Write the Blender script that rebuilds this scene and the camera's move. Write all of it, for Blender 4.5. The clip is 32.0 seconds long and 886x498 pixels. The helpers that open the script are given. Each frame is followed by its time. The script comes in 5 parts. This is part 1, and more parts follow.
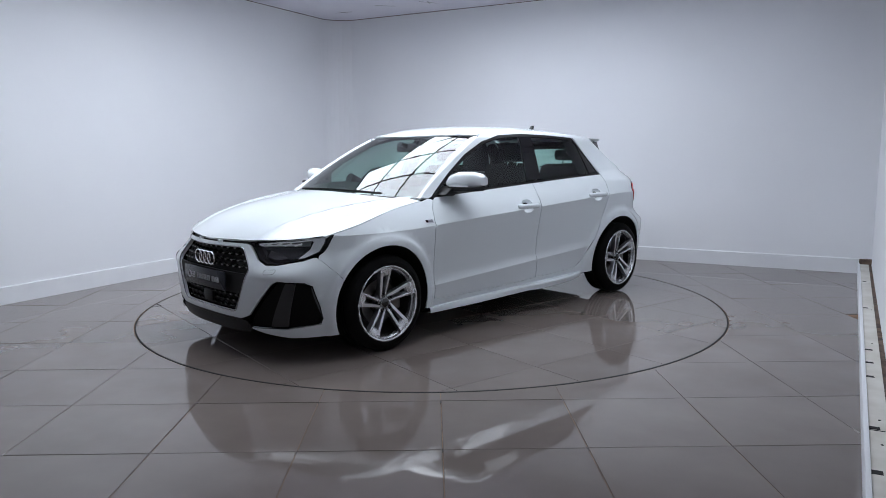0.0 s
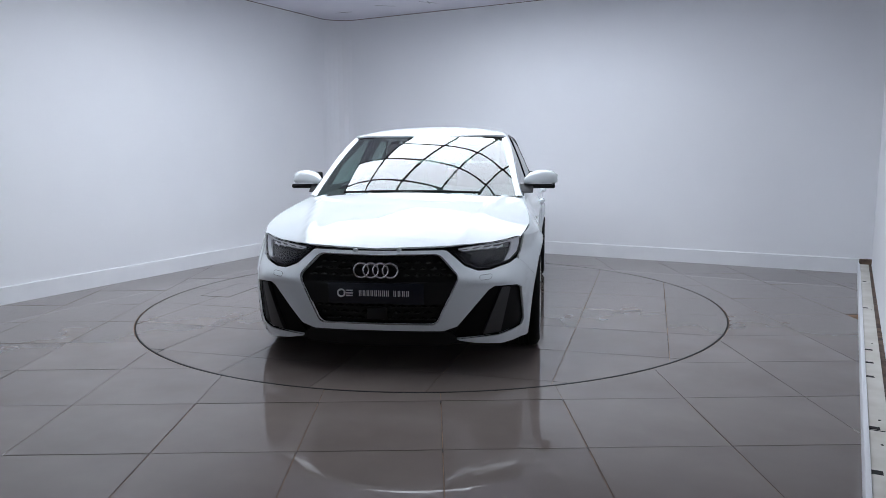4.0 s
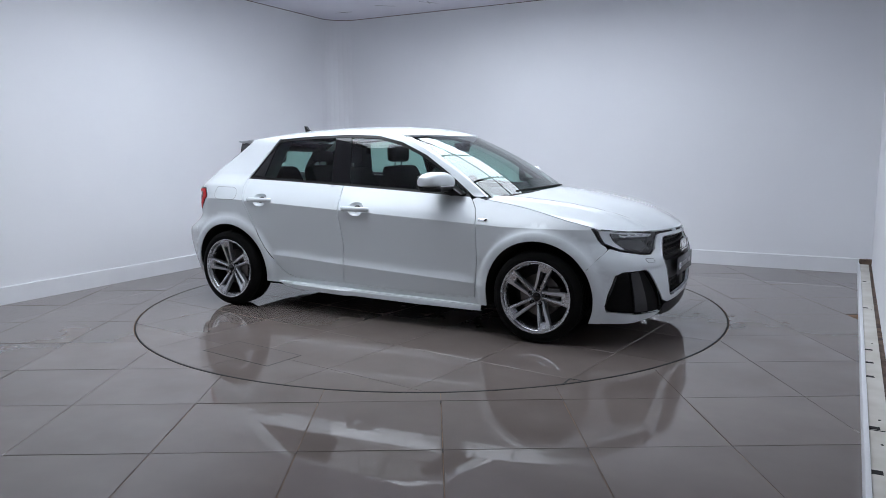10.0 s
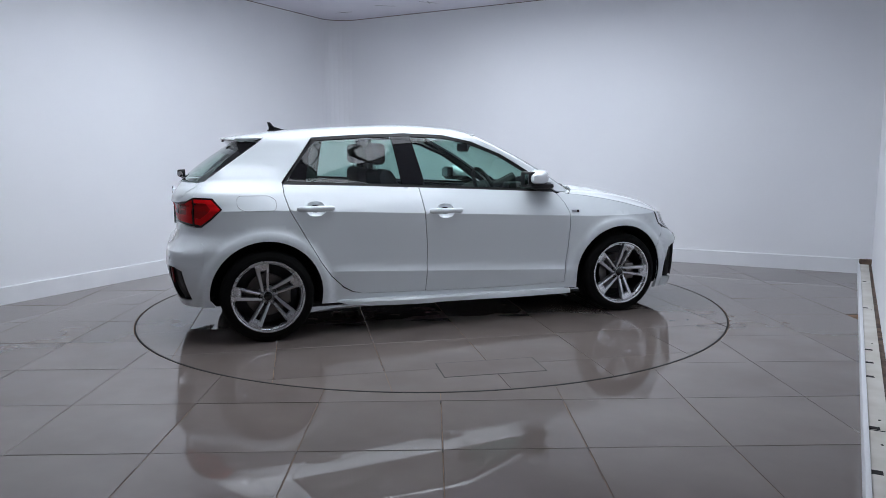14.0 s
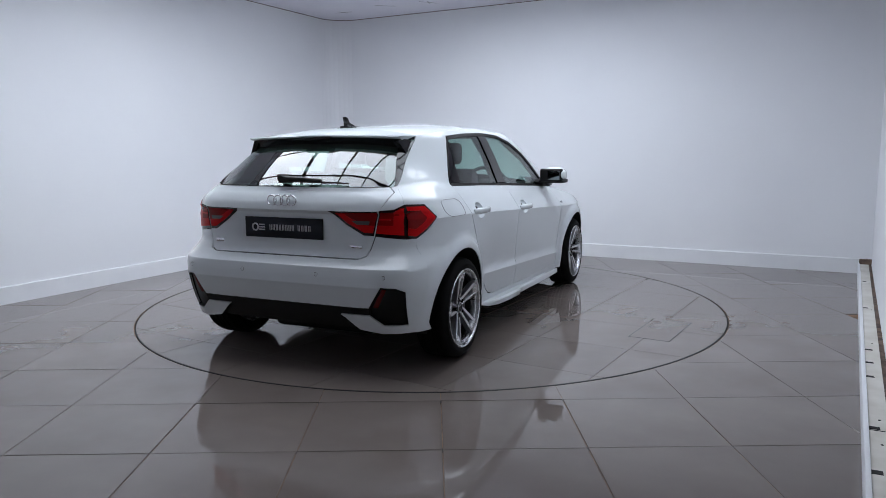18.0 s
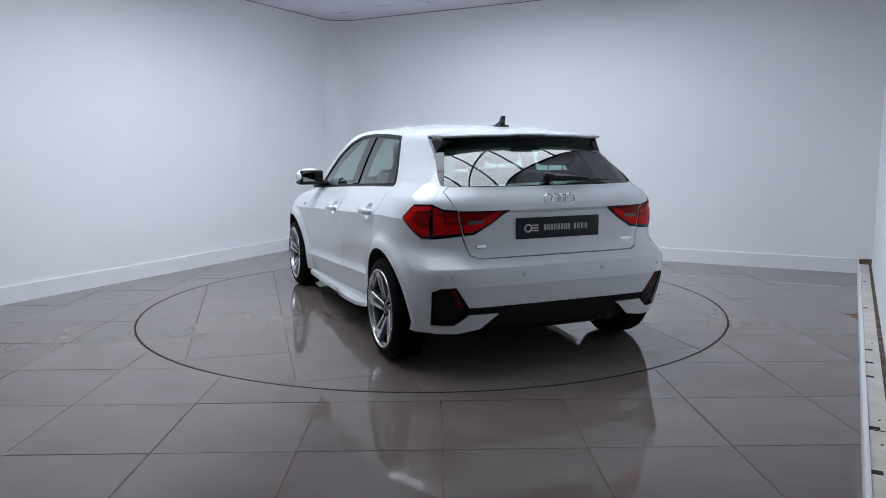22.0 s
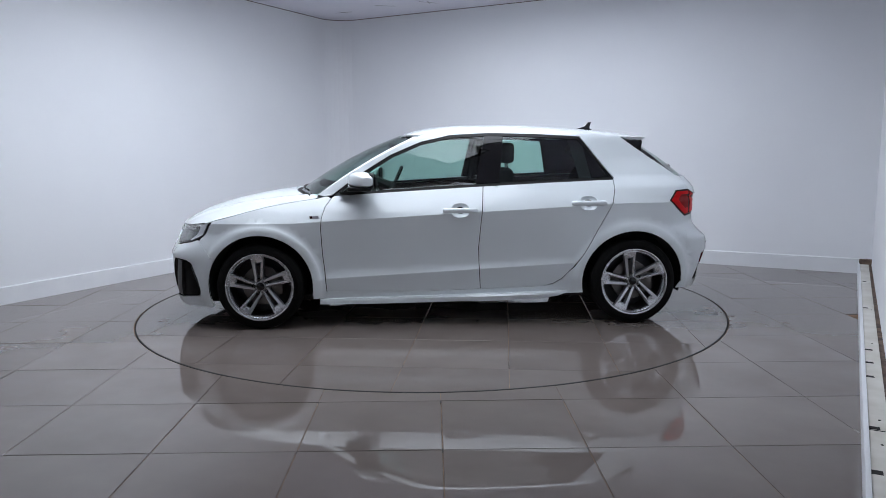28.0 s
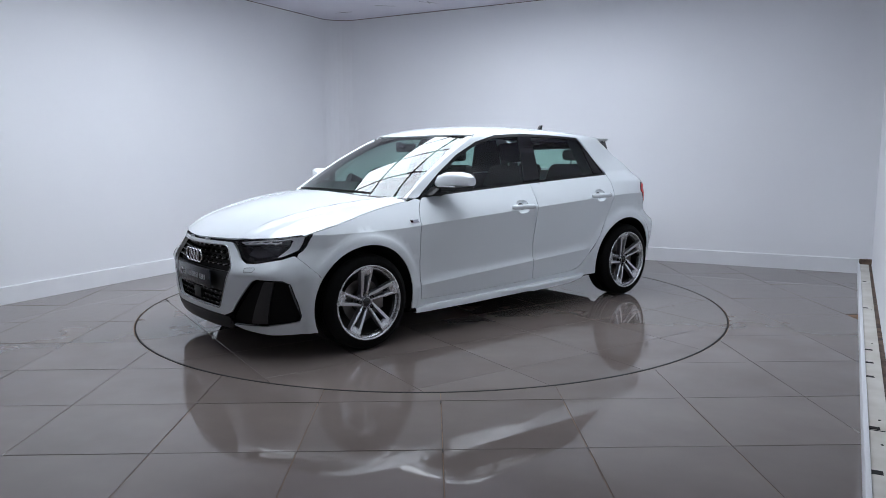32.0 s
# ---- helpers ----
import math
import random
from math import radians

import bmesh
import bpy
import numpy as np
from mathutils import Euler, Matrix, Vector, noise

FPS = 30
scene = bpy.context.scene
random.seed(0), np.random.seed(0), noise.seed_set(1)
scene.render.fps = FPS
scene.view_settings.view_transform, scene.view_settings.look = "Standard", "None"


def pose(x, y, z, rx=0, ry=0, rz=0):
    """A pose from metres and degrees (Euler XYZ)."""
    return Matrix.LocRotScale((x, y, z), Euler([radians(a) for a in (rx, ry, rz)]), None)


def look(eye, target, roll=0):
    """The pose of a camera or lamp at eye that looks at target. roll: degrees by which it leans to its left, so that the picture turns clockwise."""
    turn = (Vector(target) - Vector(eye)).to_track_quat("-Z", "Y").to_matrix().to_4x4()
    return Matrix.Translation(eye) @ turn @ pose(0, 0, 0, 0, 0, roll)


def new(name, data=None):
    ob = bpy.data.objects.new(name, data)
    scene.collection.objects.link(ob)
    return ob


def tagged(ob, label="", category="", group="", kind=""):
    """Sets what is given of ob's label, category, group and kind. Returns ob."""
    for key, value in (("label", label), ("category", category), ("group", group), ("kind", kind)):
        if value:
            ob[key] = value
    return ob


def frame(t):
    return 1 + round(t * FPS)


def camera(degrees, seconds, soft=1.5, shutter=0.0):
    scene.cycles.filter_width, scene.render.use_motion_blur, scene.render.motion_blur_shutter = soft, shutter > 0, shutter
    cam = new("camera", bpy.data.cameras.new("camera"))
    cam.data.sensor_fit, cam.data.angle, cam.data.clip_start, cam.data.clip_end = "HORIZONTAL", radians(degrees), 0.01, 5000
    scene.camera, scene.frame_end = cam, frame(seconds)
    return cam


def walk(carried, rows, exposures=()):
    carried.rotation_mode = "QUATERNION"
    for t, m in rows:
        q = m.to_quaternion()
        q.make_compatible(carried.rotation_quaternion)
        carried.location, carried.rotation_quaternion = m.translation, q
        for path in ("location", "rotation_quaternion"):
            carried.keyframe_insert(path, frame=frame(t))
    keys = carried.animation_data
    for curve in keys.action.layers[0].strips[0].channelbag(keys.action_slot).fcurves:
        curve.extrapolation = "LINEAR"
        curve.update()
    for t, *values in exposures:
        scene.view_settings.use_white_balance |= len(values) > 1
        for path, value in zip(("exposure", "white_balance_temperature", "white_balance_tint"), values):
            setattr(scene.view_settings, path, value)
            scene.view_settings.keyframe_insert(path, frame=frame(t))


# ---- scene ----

# ---------------- camera ----------------
cam = camera(62.9, 32.0, 0.6)
EYE = (0.0, -5.738, 1.215)
PITCH, YAW, ROLL = 7.87, 0.83, -0.40
_aim = (EYE[0] + math.sin(radians(YAW)) * math.cos(radians(PITCH)),
        EYE[1] + math.cos(radians(YAW)) * math.cos(radians(PITCH)),
        EYE[2] - math.sin(radians(PITCH)))
HOLD = look(EYE, _aim, ROLL)
walk(cam, [(0.0, HOLD), (32.0, HOLD)])

# ---------------- light ----------------
CEIL = 2.86
PANEL_GLOW = 4.65
world = bpy.data.worlds.new("hall_beyond")
scene.world = world
world.use_nodes = True
world.node_tree.nodes["Background"].inputs[0].default_value = (0.75, 0.8, 0.9, 1)
world.node_tree.nodes["Background"].inputs[1].default_value = 0.02
scene.view_settings.exposure = 0.0


# ---------------- materials ----------------
def material(name, color, rough=0.5, metal=0.0, **kw):
    m = bpy.data.materials.new(name)
    m.use_nodes = True
    b = m.node_tree.nodes["Principled BSDF"]
    b.inputs["Base Color"].default_value = (*color, 1)
    b.inputs["Roughness"].default_value = rough
    b.inputs["Metallic"].default_value = metal
    for k, v in kw.items():
        b.inputs[k.replace("_", " ").title().replace("Ior", "IOR")].default_value = v
    return m


def noisy(m, scale, low, high, detail=4.0, target="Base Color", stretch=(1, 1, 1), seed=0.0):
    """Drive one input of the material's shader by a noise ramp between low and high."""
    t = m.node_tree
    b = t.nodes["Principled BSDF"]
    tc = t.nodes.new("ShaderNodeTexCoord")
    mp = t.nodes.new("ShaderNodeMapping")
    mp.inputs["Scale"].default_value = stretch
    mp.inputs["Location"].default_value = (seed, seed * 1.7, seed * 0.3)
    n = t.nodes.new("ShaderNodeTexNoise")
    n.inputs["Scale"].default_value = scale
    n.inputs["Detail"].default_value = detail
    r = t.nodes.new("ShaderNodeValToRGB")
    r.color_ramp.elements[0].position, r.color_ramp.elements[1].position = 0.3, 0.7
    lo = low if isinstance(low, tuple) else (low,) * 3
    hi = high if isinstance(high, tuple) else (high,) * 3
    r.color_ramp.elements[0].color, r.color_ramp.elements[1].color = (*lo, 1), (*hi, 1)
    t.links.new(tc.outputs["Object"], mp.inputs["Vector"])
    t.links.new(mp.outputs["Vector"], n.inputs["Vector"])
    t.links.new(n.outputs["Fac"], r.inputs["Fac"])
    t.links.new(r.outputs["Color"], b.inputs[target])
    return n


def bumpy(m, scale, strength, distance=0.002, detail=3.0):
    t = m.node_tree
    tc = t.nodes.new("ShaderNodeTexCoord")
    n = t.nodes.new("ShaderNodeTexNoise")
    n.inputs["Scale"].default_value, n.inputs["Detail"].default_value = scale, detail
    b = t.nodes.new("ShaderNodeBump")
    b.inputs["Strength"].default_value, b.inputs["Distance"].default_value = strength, distance
    t.links.new(tc.outputs["Object"], n.inputs["Vector"])
    t.links.new(n.outputs["Fac"], b.inputs["Height"])
    t.links.new(b.outputs["Normal"], t.nodes["Principled BSDF"].inputs["Normal"])


def glass(name, tint, face=0.085):
    m = bpy.data.materials.new(name)
    m.use_nodes = True
    t = m.node_tree
    t.nodes.remove(t.nodes["Principled BSDF"])
    lw = t.nodes.new("ShaderNodeLayerWeight")
    lw.inputs["Blend"].default_value = 0.5
    pw = t.nodes.new("ShaderNodeMath")
    pw.operation = "POWER"
    pw.inputs[1].default_value = 4.0
    f = t.nodes.new("ShaderNodeMath")
    f.operation = "MULTIPLY_ADD"
    f.inputs[1].default_value, f.inputs[2].default_value = 1.0 - face, face
    t.links.new(lw.outputs["Facing"], pw.inputs[0])
    t.links.new(pw.outputs[0], f.inputs[0])
    a = t.nodes.new("ShaderNodeBsdfTransparent")
    a.inputs["Color"].default_value = (*tint, 1)
    g = t.nodes.new("ShaderNodeBsdfGlossy")
    g.inputs["Roughness"].default_value = 0.0
    x = t.nodes.new("ShaderNodeMixShader")
    t.links.new(f.outputs[0], x.inputs[0])
    t.links.new(a.outputs[0], x.inputs[1])
    t.links.new(g.outputs[0], x.inputs[2])
    t.links.new(x.outputs[0], t.nodes["Material Output"].inputs["Surface"])
    return m


def glow(name, color, strength):
    m = bpy.data.materials.new(name)
    m.use_nodes = True
    b = m.node_tree.nodes["Principled BSDF"]
    b.inputs["Base Color"].default_value = (*color, 1)
    b.inputs["Emission Color"].default_value = (*color, 1)
    b.inputs["Emission Strength"].default_value = strength
    return m


PAINT = material("white_car_paint", (0.765, 0.81, 0.83), 0.5, coat_weight=1.0, coat_roughness=0.012, specular_ior_level=0.1)
bumpy(PAINT, 900, 0.01, 0.0003)
BLACKP = material("satin_black_plastic", (0.006, 0.006, 0.0065), 0.45, specular_ior_level=0.25)
bumpy(BLACKP, 700, 0.15, 0.0006)
GLOSSB = material("gloss_black_trim", (0.005, 0.005, 0.006), 0.05, specular_ior_level=0.5)
UNDER = material("black_underbody", (0.008, 0.008, 0.008), 0.8)
# mirror colour lowered to stand for the dark surroundings it reflects
MIRRORM = material("dimmed_mirror_glass", (0.20, 0.22, 0.23), 0.03, 1.0)
CHROME = material("chrome", (0.82, 0.83, 0.85), 0.08, 1.0)
ALLOY = material("machined_silver_alloy", (0.62, 0.63, 0.65), 0.26, 0.82)
noisy(ALLOY, 9, 0.22, 0.30, target="Roughness")
# the same silver with the spoke flanks' shade in its colour; also on the hub
ALLOYS = material("shaded_silver_alloy", (0.26, 0.27, 0.285), 0.38, 0.6)
VENTB = material("deep_black_vent_mesh", (0.003, 0.003, 0.0032), 0.6, specular_ior_level=0.15)
ALLOYD = material("dark_alloy_barrel", (0.06, 0.06, 0.065), 0.45, 0.6)
RUBBER = material("tyre_rubber", (0.005, 0.005, 0.005), 0.8, specular_ior_level=0.12)
bumpy(RUBBER, 300, 0.2, 0.0008)
STEELB = material("brake_disc_steel", (0.16, 0.15, 0.145), 0.35, 1.0)
GLASS = glass("green_tinted_glass", (0.60, 0.80, 0.74), 0.075)
SCREEN = glass("laminated_screen_glass", (0.62, 0.81, 0.75), 0.15)
GLASSD = glass("clear_lamp_lens", (0.93, 0.94, 0.95), 0.055)
REDL = material("red_lamp_plastic", (0.62, 0.005, 0.008), 0.3, coat_weight=0.0, specular_ior_level=0.08)
REDM = material("deep_red_lamp_plastic", (0.26, 0.003, 0.004), 0.15, coat_weight=0.0, specular_ior_level=0.15)
GREYIN = material("grey_lamp_insert", (0.12, 0.10, 0.10), 0.2)
REDD = material("dark_red_lamp_plastic", (0.016, 0.001, 0.002), 0.12, coat_weight=0.0, specular_ior_level=0.3)
LAMPB = material("dark_lamp_bowl", (0.012, 0.012, 0.014), 0.3, 0.5)
REFLM = material("dark_red_reflector", (0.10, 0.003, 0.004), 0.2, specular_ior_level=0.3)
DRL = material("white_light_guide", (0.88, 0.90, 0.92), 0.15)
SEATM = material("dark_grey_seat_cloth", (0.010, 0.010, 0.011), 0.9, specular_ior_level=0.15)
bumpy(SEATM, 400, 0.4, 0.002)
DASHM = material("black_dashboard_plastic", (0.010, 0.010, 0.011), 0.65, specular_ior_level=0.25)
PLATEM = material("dark_plate_acrylic", (0.012, 0.014, 0.022), 0.2, specular_ior_level=0.25)
BARM = material("pale_grey_plate_print", (0.60, 0.60, 0.62), 0.4)
LINER = material("dark_headliner", (0.05, 0.05, 0.05), 0.9)

WALLM = material("white_wall_paint", (0.84, 0.85, 0.88), 0.55)
noisy(WALLM, 0.8, (0.82, 0.83, 0.865), (0.865, 0.875, 0.90), 5)
bumpy(WALLM, 60, 0.06, 0.002)
SKIRTM = material("white_skirting_paint", (0.83, 0.84, 0.87), 0.4)
noisy(SKIRTM, 3, (0.79, 0.80, 0.83), (0.85, 0.86, 0.88), 5)
# stand-in for the dark hall near the camera, grey set for reflections and bounce
DARKW = material("grey_stand_in_wall", (0.24, 0.24, 0.25), 0.7)
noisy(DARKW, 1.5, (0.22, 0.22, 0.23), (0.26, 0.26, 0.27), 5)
CEILM = material("white_ceiling_board", (0.79, 0.78, 0.87), 0.8)
noisy(CEILM, 2.0, (0.76, 0.75, 0.84), (0.81, 0.80, 0.88), 6)
TILEM = material("grey_polished_porcelain", (0.17, 0.165, 0.16), 0.12, specular_ior_level=0.58)
GROUTM = material("brown_tile_grout", (0.10, 0.075, 0.055), 0.9)
JOINTM = material("dark_tile_joint", (0.06, 0.05, 0.045), 0.9)
noisy(JOINTM, 2.5, (0.015, 0.014, 0.013), (0.15, 0.12, 0.10), 4)
DARKGAP = material("black_turntable_seam", (0.012, 0.012, 0.012), 0.9)
CREAMM = material("cream_painted_board", (0.66, 0.64, 0.58), 0.6)
noisy(CREAMM, 6, (0.55, 0.52, 0.46), (0.70, 0.68, 0.63), 6)
RUSTM = material("rusty_brown_strip", (0.10, 0.06, 0.04), 0.85)
noisy(RUSTM, 18, (0.05, 0.035, 0.03), (0.22, 0.15, 0.11), 6)
SCUFFM = material("grey_scuff", (0.30, 0.29, 0.31), 0.9)
BARSM = material("black_ceiling_bar", (0.02, 0.02, 0.02), 0.6)
PANEL_COLS = (1.24, 1.14, 1.0, 0.86, 0.70)                  # the diffusers dim away from the side wall
PANEL_ROWS = (1.14, 1.10, 1.05, 1.0, 0.90, 0.80)            # and towards the open end
PANELM = [[glow("lit_ceiling_diffuser", (0.885, 0.95, 1.055), PANEL_GLOW * a * b) for b in PANEL_ROWS] for a in PANEL_COLS]


def tile_look(m):
    """Polished grey-brown porcelain: cloudy tone, tone by piece, smeared gloss."""
    t = m.node_tree
    b = t.nodes["Principled BSDF"]
    tc = t.nodes.new("ShaderNodeTexCoord")
    oi = t.nodes.new("ShaderNodeObjectInfo")
    n1 = t.nodes.new("ShaderNodeTexNoise")
    n1.inputs["Scale"].default_value, n1.inputs["Detail"].default_value = 2.2, 8
    n2 = t.nodes.new("ShaderNodeTexNoise")
    n2.inputs["Scale"].default_value, n2.inputs["Detail"].default_value = 60, 3
    r = t.nodes.new("ShaderNodeValToRGB")
    r.color_ramp.elements[0].position, r.color_ramp.elements[1].position = 0.3, 0.72
    r.color_ramp.elements[0].color, r.color_ramp.elements[1].color = (0.156, 0.130, 0.119, 1), (0.196, 0.165, 0.151, 1)
    t.links.new(tc.outputs["Object"], n1.inputs["Vector"])
    t.links.new(tc.outputs["Object"], n2.inputs["Vector"])
    t.links.new(n1.outputs["Fac"], r.inputs["Fac"])
    h = t.nodes.new("ShaderNodeHueSaturation")
    mr = t.nodes.new("ShaderNodeMapRange")
    mr.inputs["To Min"].default_value, mr.inputs["To Max"].default_value = 0.93, 1.07
    t.links.new(oi.outputs["Random"], mr.inputs["Value"])
    t.links.new(mr.outputs[0], h.inputs["Value"])
    t.links.new(r.outputs["Color"], h.inputs["Color"])
    t.links.new(h.outputs["Color"], b.inputs["Base Color"])
    rr = t.nodes.new("ShaderNodeMapRange")
    rr.inputs["From Min"].default_value, rr.inputs["From Max"].default_value = 0.3, 0.7
    rr.inputs["To Min"].default_value, rr.inputs["To Max"].default_value = 0.012, 0.040
    t.links.new(n1.outputs["Fac"], rr.inputs["Value"])
    t.links.new(rr.outputs[0], b.inputs["Roughness"])
    bp = t.nodes.new("ShaderNodeBump")
    bp.inputs["Strength"].default_value, bp.inputs["Distance"].default_value = 0.01, 0.0006
    t.links.new(n2.outputs["Fac"], bp.inputs["Height"])
    t.links.new(bp.outputs["Normal"], b.inputs["Normal"])


def grout_look(m):
    """Joints along the tile rows are dark, those across them brown, all a little uneven."""
    t = m.node_tree
    b = t.nodes["Principled BSDF"]
    tc = t.nodes.new("ShaderNodeTexCoord")
    sp = t.nodes.new("ShaderNodeSeparateXYZ")
    t.links.new(tc.outputs["Object"], sp.inputs[0])
    last = sp.outputs["Y"]
    for op, a, c in (("SUBTRACT", -2.925 - 0.580 * 40 - 0.02, None), ("MODULO", 0.580, None), ("LESS_THAN", 0.04, None)):
        n = t.nodes.new("ShaderNodeMath")
        n.operation = op
        n.inputs[1].default_value = a
        t.links.new(last, n.inputs[0])
        last = n.outputs[0]
    n1 = t.nodes.new("ShaderNodeTexNoise")
    n1.inputs["Scale"].default_value, n1.inputs["Detail"].default_value = 7, 5
    t.links.new(tc.outputs["Object"], n1.inputs["Vector"])
    ramps = []
    for lo, hi in (((0.10, 0.06, 0.035), (0.24, 0.15, 0.09)), ((0.02, 0.018, 0.018), (0.09, 0.075, 0.065))):
        r = t.nodes.new("ShaderNodeValToRGB")
        r.color_ramp.elements[0].position, r.color_ramp.elements[1].position = 0.35, 0.65
        r.color_ramp.elements[0].color, r.color_ramp.elements[1].color = (*lo, 1), (*hi, 1)
        t.links.new(n1.outputs["Fac"], r.inputs["Fac"])
        ramps.append(r)
    mx = t.nodes.new("ShaderNodeMix")
    mx.data_type = "RGBA"
    t.links.new(last, mx.inputs["Factor"])
    t.links.new(ramps[0].outputs["Color"], mx.inputs["A"])
    t.links.new(ramps[1].outputs["Color"], mx.inputs["B"])
    t.links.new(mx.outputs["Result"], b.inputs["Base Color"])


tile_look(TILEM)
grout_look(GROUTM)


# ---------------- mesh helpers ----------------
def mesh_of(name, verts, faces, mat, smooth=False, normals=None):
    me = bpy.data.meshes.new(name)
    me.from_pydata([tuple(map(float, v)) for v in verts], [], [tuple(f) for f in faces])
    me.materials.append(mat)
    if smooth:
        me.polygons.foreach_set("use_smooth", [True] * len(me.polygons))
    me.update()
    if normals is not None:
        me.normals_split_custom_set_from_vertices([tuple(map(float, n)) for n in normals])
    return me


def put(name, me, parent=None, label="", m=None):
    ob = new(name, me)
    if parent is not None:
        ob.parent = parent
    if m is not None:
        ob.matrix_basis = m
    if label:
        ob["label"] = label
    return ob


def part(name, bm, mat, parent, label="", smooth=True, m=None):
    """One bmesh as one mesh object under a thing or a part."""
    me = bpy.data.meshes.new(name)
    bm.normal_update()
    bm.to_mesh(me)
    bm.free()
    me.materials.append(mat)
    if smooth:
        me.polygons.foreach_set("use_smooth", [True] * len(me.polygons))
        me.set_sharp_from_angle(angle=radians(35))
    return put(name, me, parent, label, m)


def box_bm(x0, x1, y0, y1, z0, z1, bevel=0.0, seg=2):
    bm = bmesh.new()
    bmesh.ops.create_cube(bm, size=1.0)
    for v in bm.verts:
        v.co = Vector((x0 + (v.co.x + 0.5) * (x1 - x0), y0 + (v.co.y + 0.5) * (y1 - y0), z0 + (v.co.z + 0.5) * (z1 - z0)))
    if bevel:
        bmesh.ops.bevel(bm, geom=bm.edges[:], offset=bevel, segments=seg, affect="EDGES", profile=0.5)
    return bm


def prism_bm(outline, lo, hi, axis="z", bevel=0.0):
    """A polygon pushed from lo to hi along an axis; outline gives the two other coordinates in order."""
    put3 = {"z": lambda a, b, c: (a, b, c), "y": lambda a, b, c: (a, c, b), "x": lambda a, b, c: (c, a, b)}[axis]
    bm = bmesh.new()
    low = [bm.verts.new(put3(a, b, lo)) for a, b in outline]
    high = [bm.verts.new(put3(a, b, hi)) for a, b in outline]
    bm.faces.new(low)
    bm.faces.new(high[::-1])
    n = len(outline)
    for i in range(n):
        bm.faces.new((low[i], high[i], high[(i + 1) % n], low[(i + 1) % n]))
    bmesh.ops.recalc_face_normals(bm, faces=bm.faces[:])
    if bevel:
        bmesh.ops.bevel(bm, geom=bm.edges[:], offset=bevel, segments=2, affect="EDGES", profile=0.5)
    return bm


def lathe_bm(profile, steps=48, axis="y", closed=False):
    """A profile of (radius, along) turned about an axis."""
    bm = bmesh.new()
    rings = []
    for i in range(steps):
        a = 2 * math.pi * i / steps
        ring = []
        for r, h in profile:
            c, s = r * math.cos(a), r * math.sin(a)
            ring.append(bm.verts.new((c, h, s) if axis == "y" else (c, s, h) if axis == "z" else (h, c, s)))
        rings.append(ring)
    n = len(profile)
    for i in range(steps):
        a, b = rings[i], rings[(i + 1) % steps]
        for j in range(n if closed else n - 1):
            bm.faces.new((a[j], a[(j + 1) % n], b[(j + 1) % n], b[j]))
    bmesh.ops.recalc_face_normals(bm, faces=bm.faces[:])
    return bm


def tube_bm(path, radius, sides=8, closed=False, flat=1.0):
    """A round bar along a path of points."""
    bm = bmesh.new()
    pts = [Vector(p) for p in path]
    n = len(pts)
    rings = []
    for i, p in enumerate(pts):
        a = pts[i - 1] if (i or closed) else p
        b = pts[(i + 1) % n] if (i < n - 1 or closed) else p
        d = (b - a).normalized()
        up = Vector((0, 0, 1)) if abs(d.z) < 0.9 else Vector((1, 0, 0))
        u = d.cross(up).normalized()
        w = u.cross(d).normalized()
        r = radius[i] if isinstance(radius, (list, tuple)) else radius
        rings.append([bm.verts.new(p + u * (math.cos(2 * math.pi * k / sides) * r) + w * (math.sin(2 * math.pi * k / sides) * r * flat)) for k in range(sides)])
    for i in range(n if closed else n - 1):
        a, b = rings[i], rings[(i + 1) % n]
        for k in range(sides):
            bm.faces.new((a[k], a[(k + 1) % sides], b[(k + 1) % sides], b[k]))
    if not closed:
        bm.faces.new(rings[0][::-1])
        bm.faces.new(rings[-1])
    bmesh.ops.recalc_face_normals(bm, faces=bm.faces[:])
    return bm


def smooth_curve(xs, ys):
    """A smooth function through the points, with no overshoot."""
    xs, ys = np.array(xs, float), np.array(ys, float)
    h, d = np.diff(xs), np.diff(ys) / np.diff(xs)
    m = np.zeros_like(xs)
    m[0], m[-1] = d[0], d[-1]
    for i in range(1, len(xs) - 1):
        if d[i - 1] * d[i] > 0:
            w1, w2 = 2 * h[i] + h[i - 1], h[i] + 2 * h[i - 1]
            m[i] = (w1 + w2) / (w1 / d[i - 1] + w2 / d[i])

    def f(x):
        x = np.clip(np.asarray(x, float), xs[0], xs[-1])
        i = np.clip(np.searchsorted(xs, x) - 1, 0, len(xs) - 2)
        t = (x - xs[i]) / h[i]
        return ((2 * t**3 - 3 * t**2 + 1) * ys[i] + (t**3 - 2 * t**2 + t) * h[i] * m[i]
                + (-2 * t**3 + 3 * t**2) * ys[i + 1] + (t**3 - t**2) * h[i] * m[i + 1])
    return f


# ---------------- room ----------------
TX, TY = 0.594, 0.580            # tile pitch
TX0, TY0 = 0.034, -2.925         # one tile corner
RING = 2.225                     # turntable radius
# room axes: the back wall runs along U, the side walls along V
BACK = Vector((-1.245, 4.025, 0.0))
UA = math.atan2(-0.55, 1.0)
U, V = Vector((math.cos(UA), math.sin(UA), 0)), Vector((-math.sin(UA), math.cos(UA), 0))


def room(u, v, z=0.0):
    """A place by metres along the back wall from the corner and metres from the back wall into the room."""
    p = BACK + U * u - V * v
    return (p.x, p.y, z)


WIDE = 6.13                       # left wall to right curb
LONG = 8.45


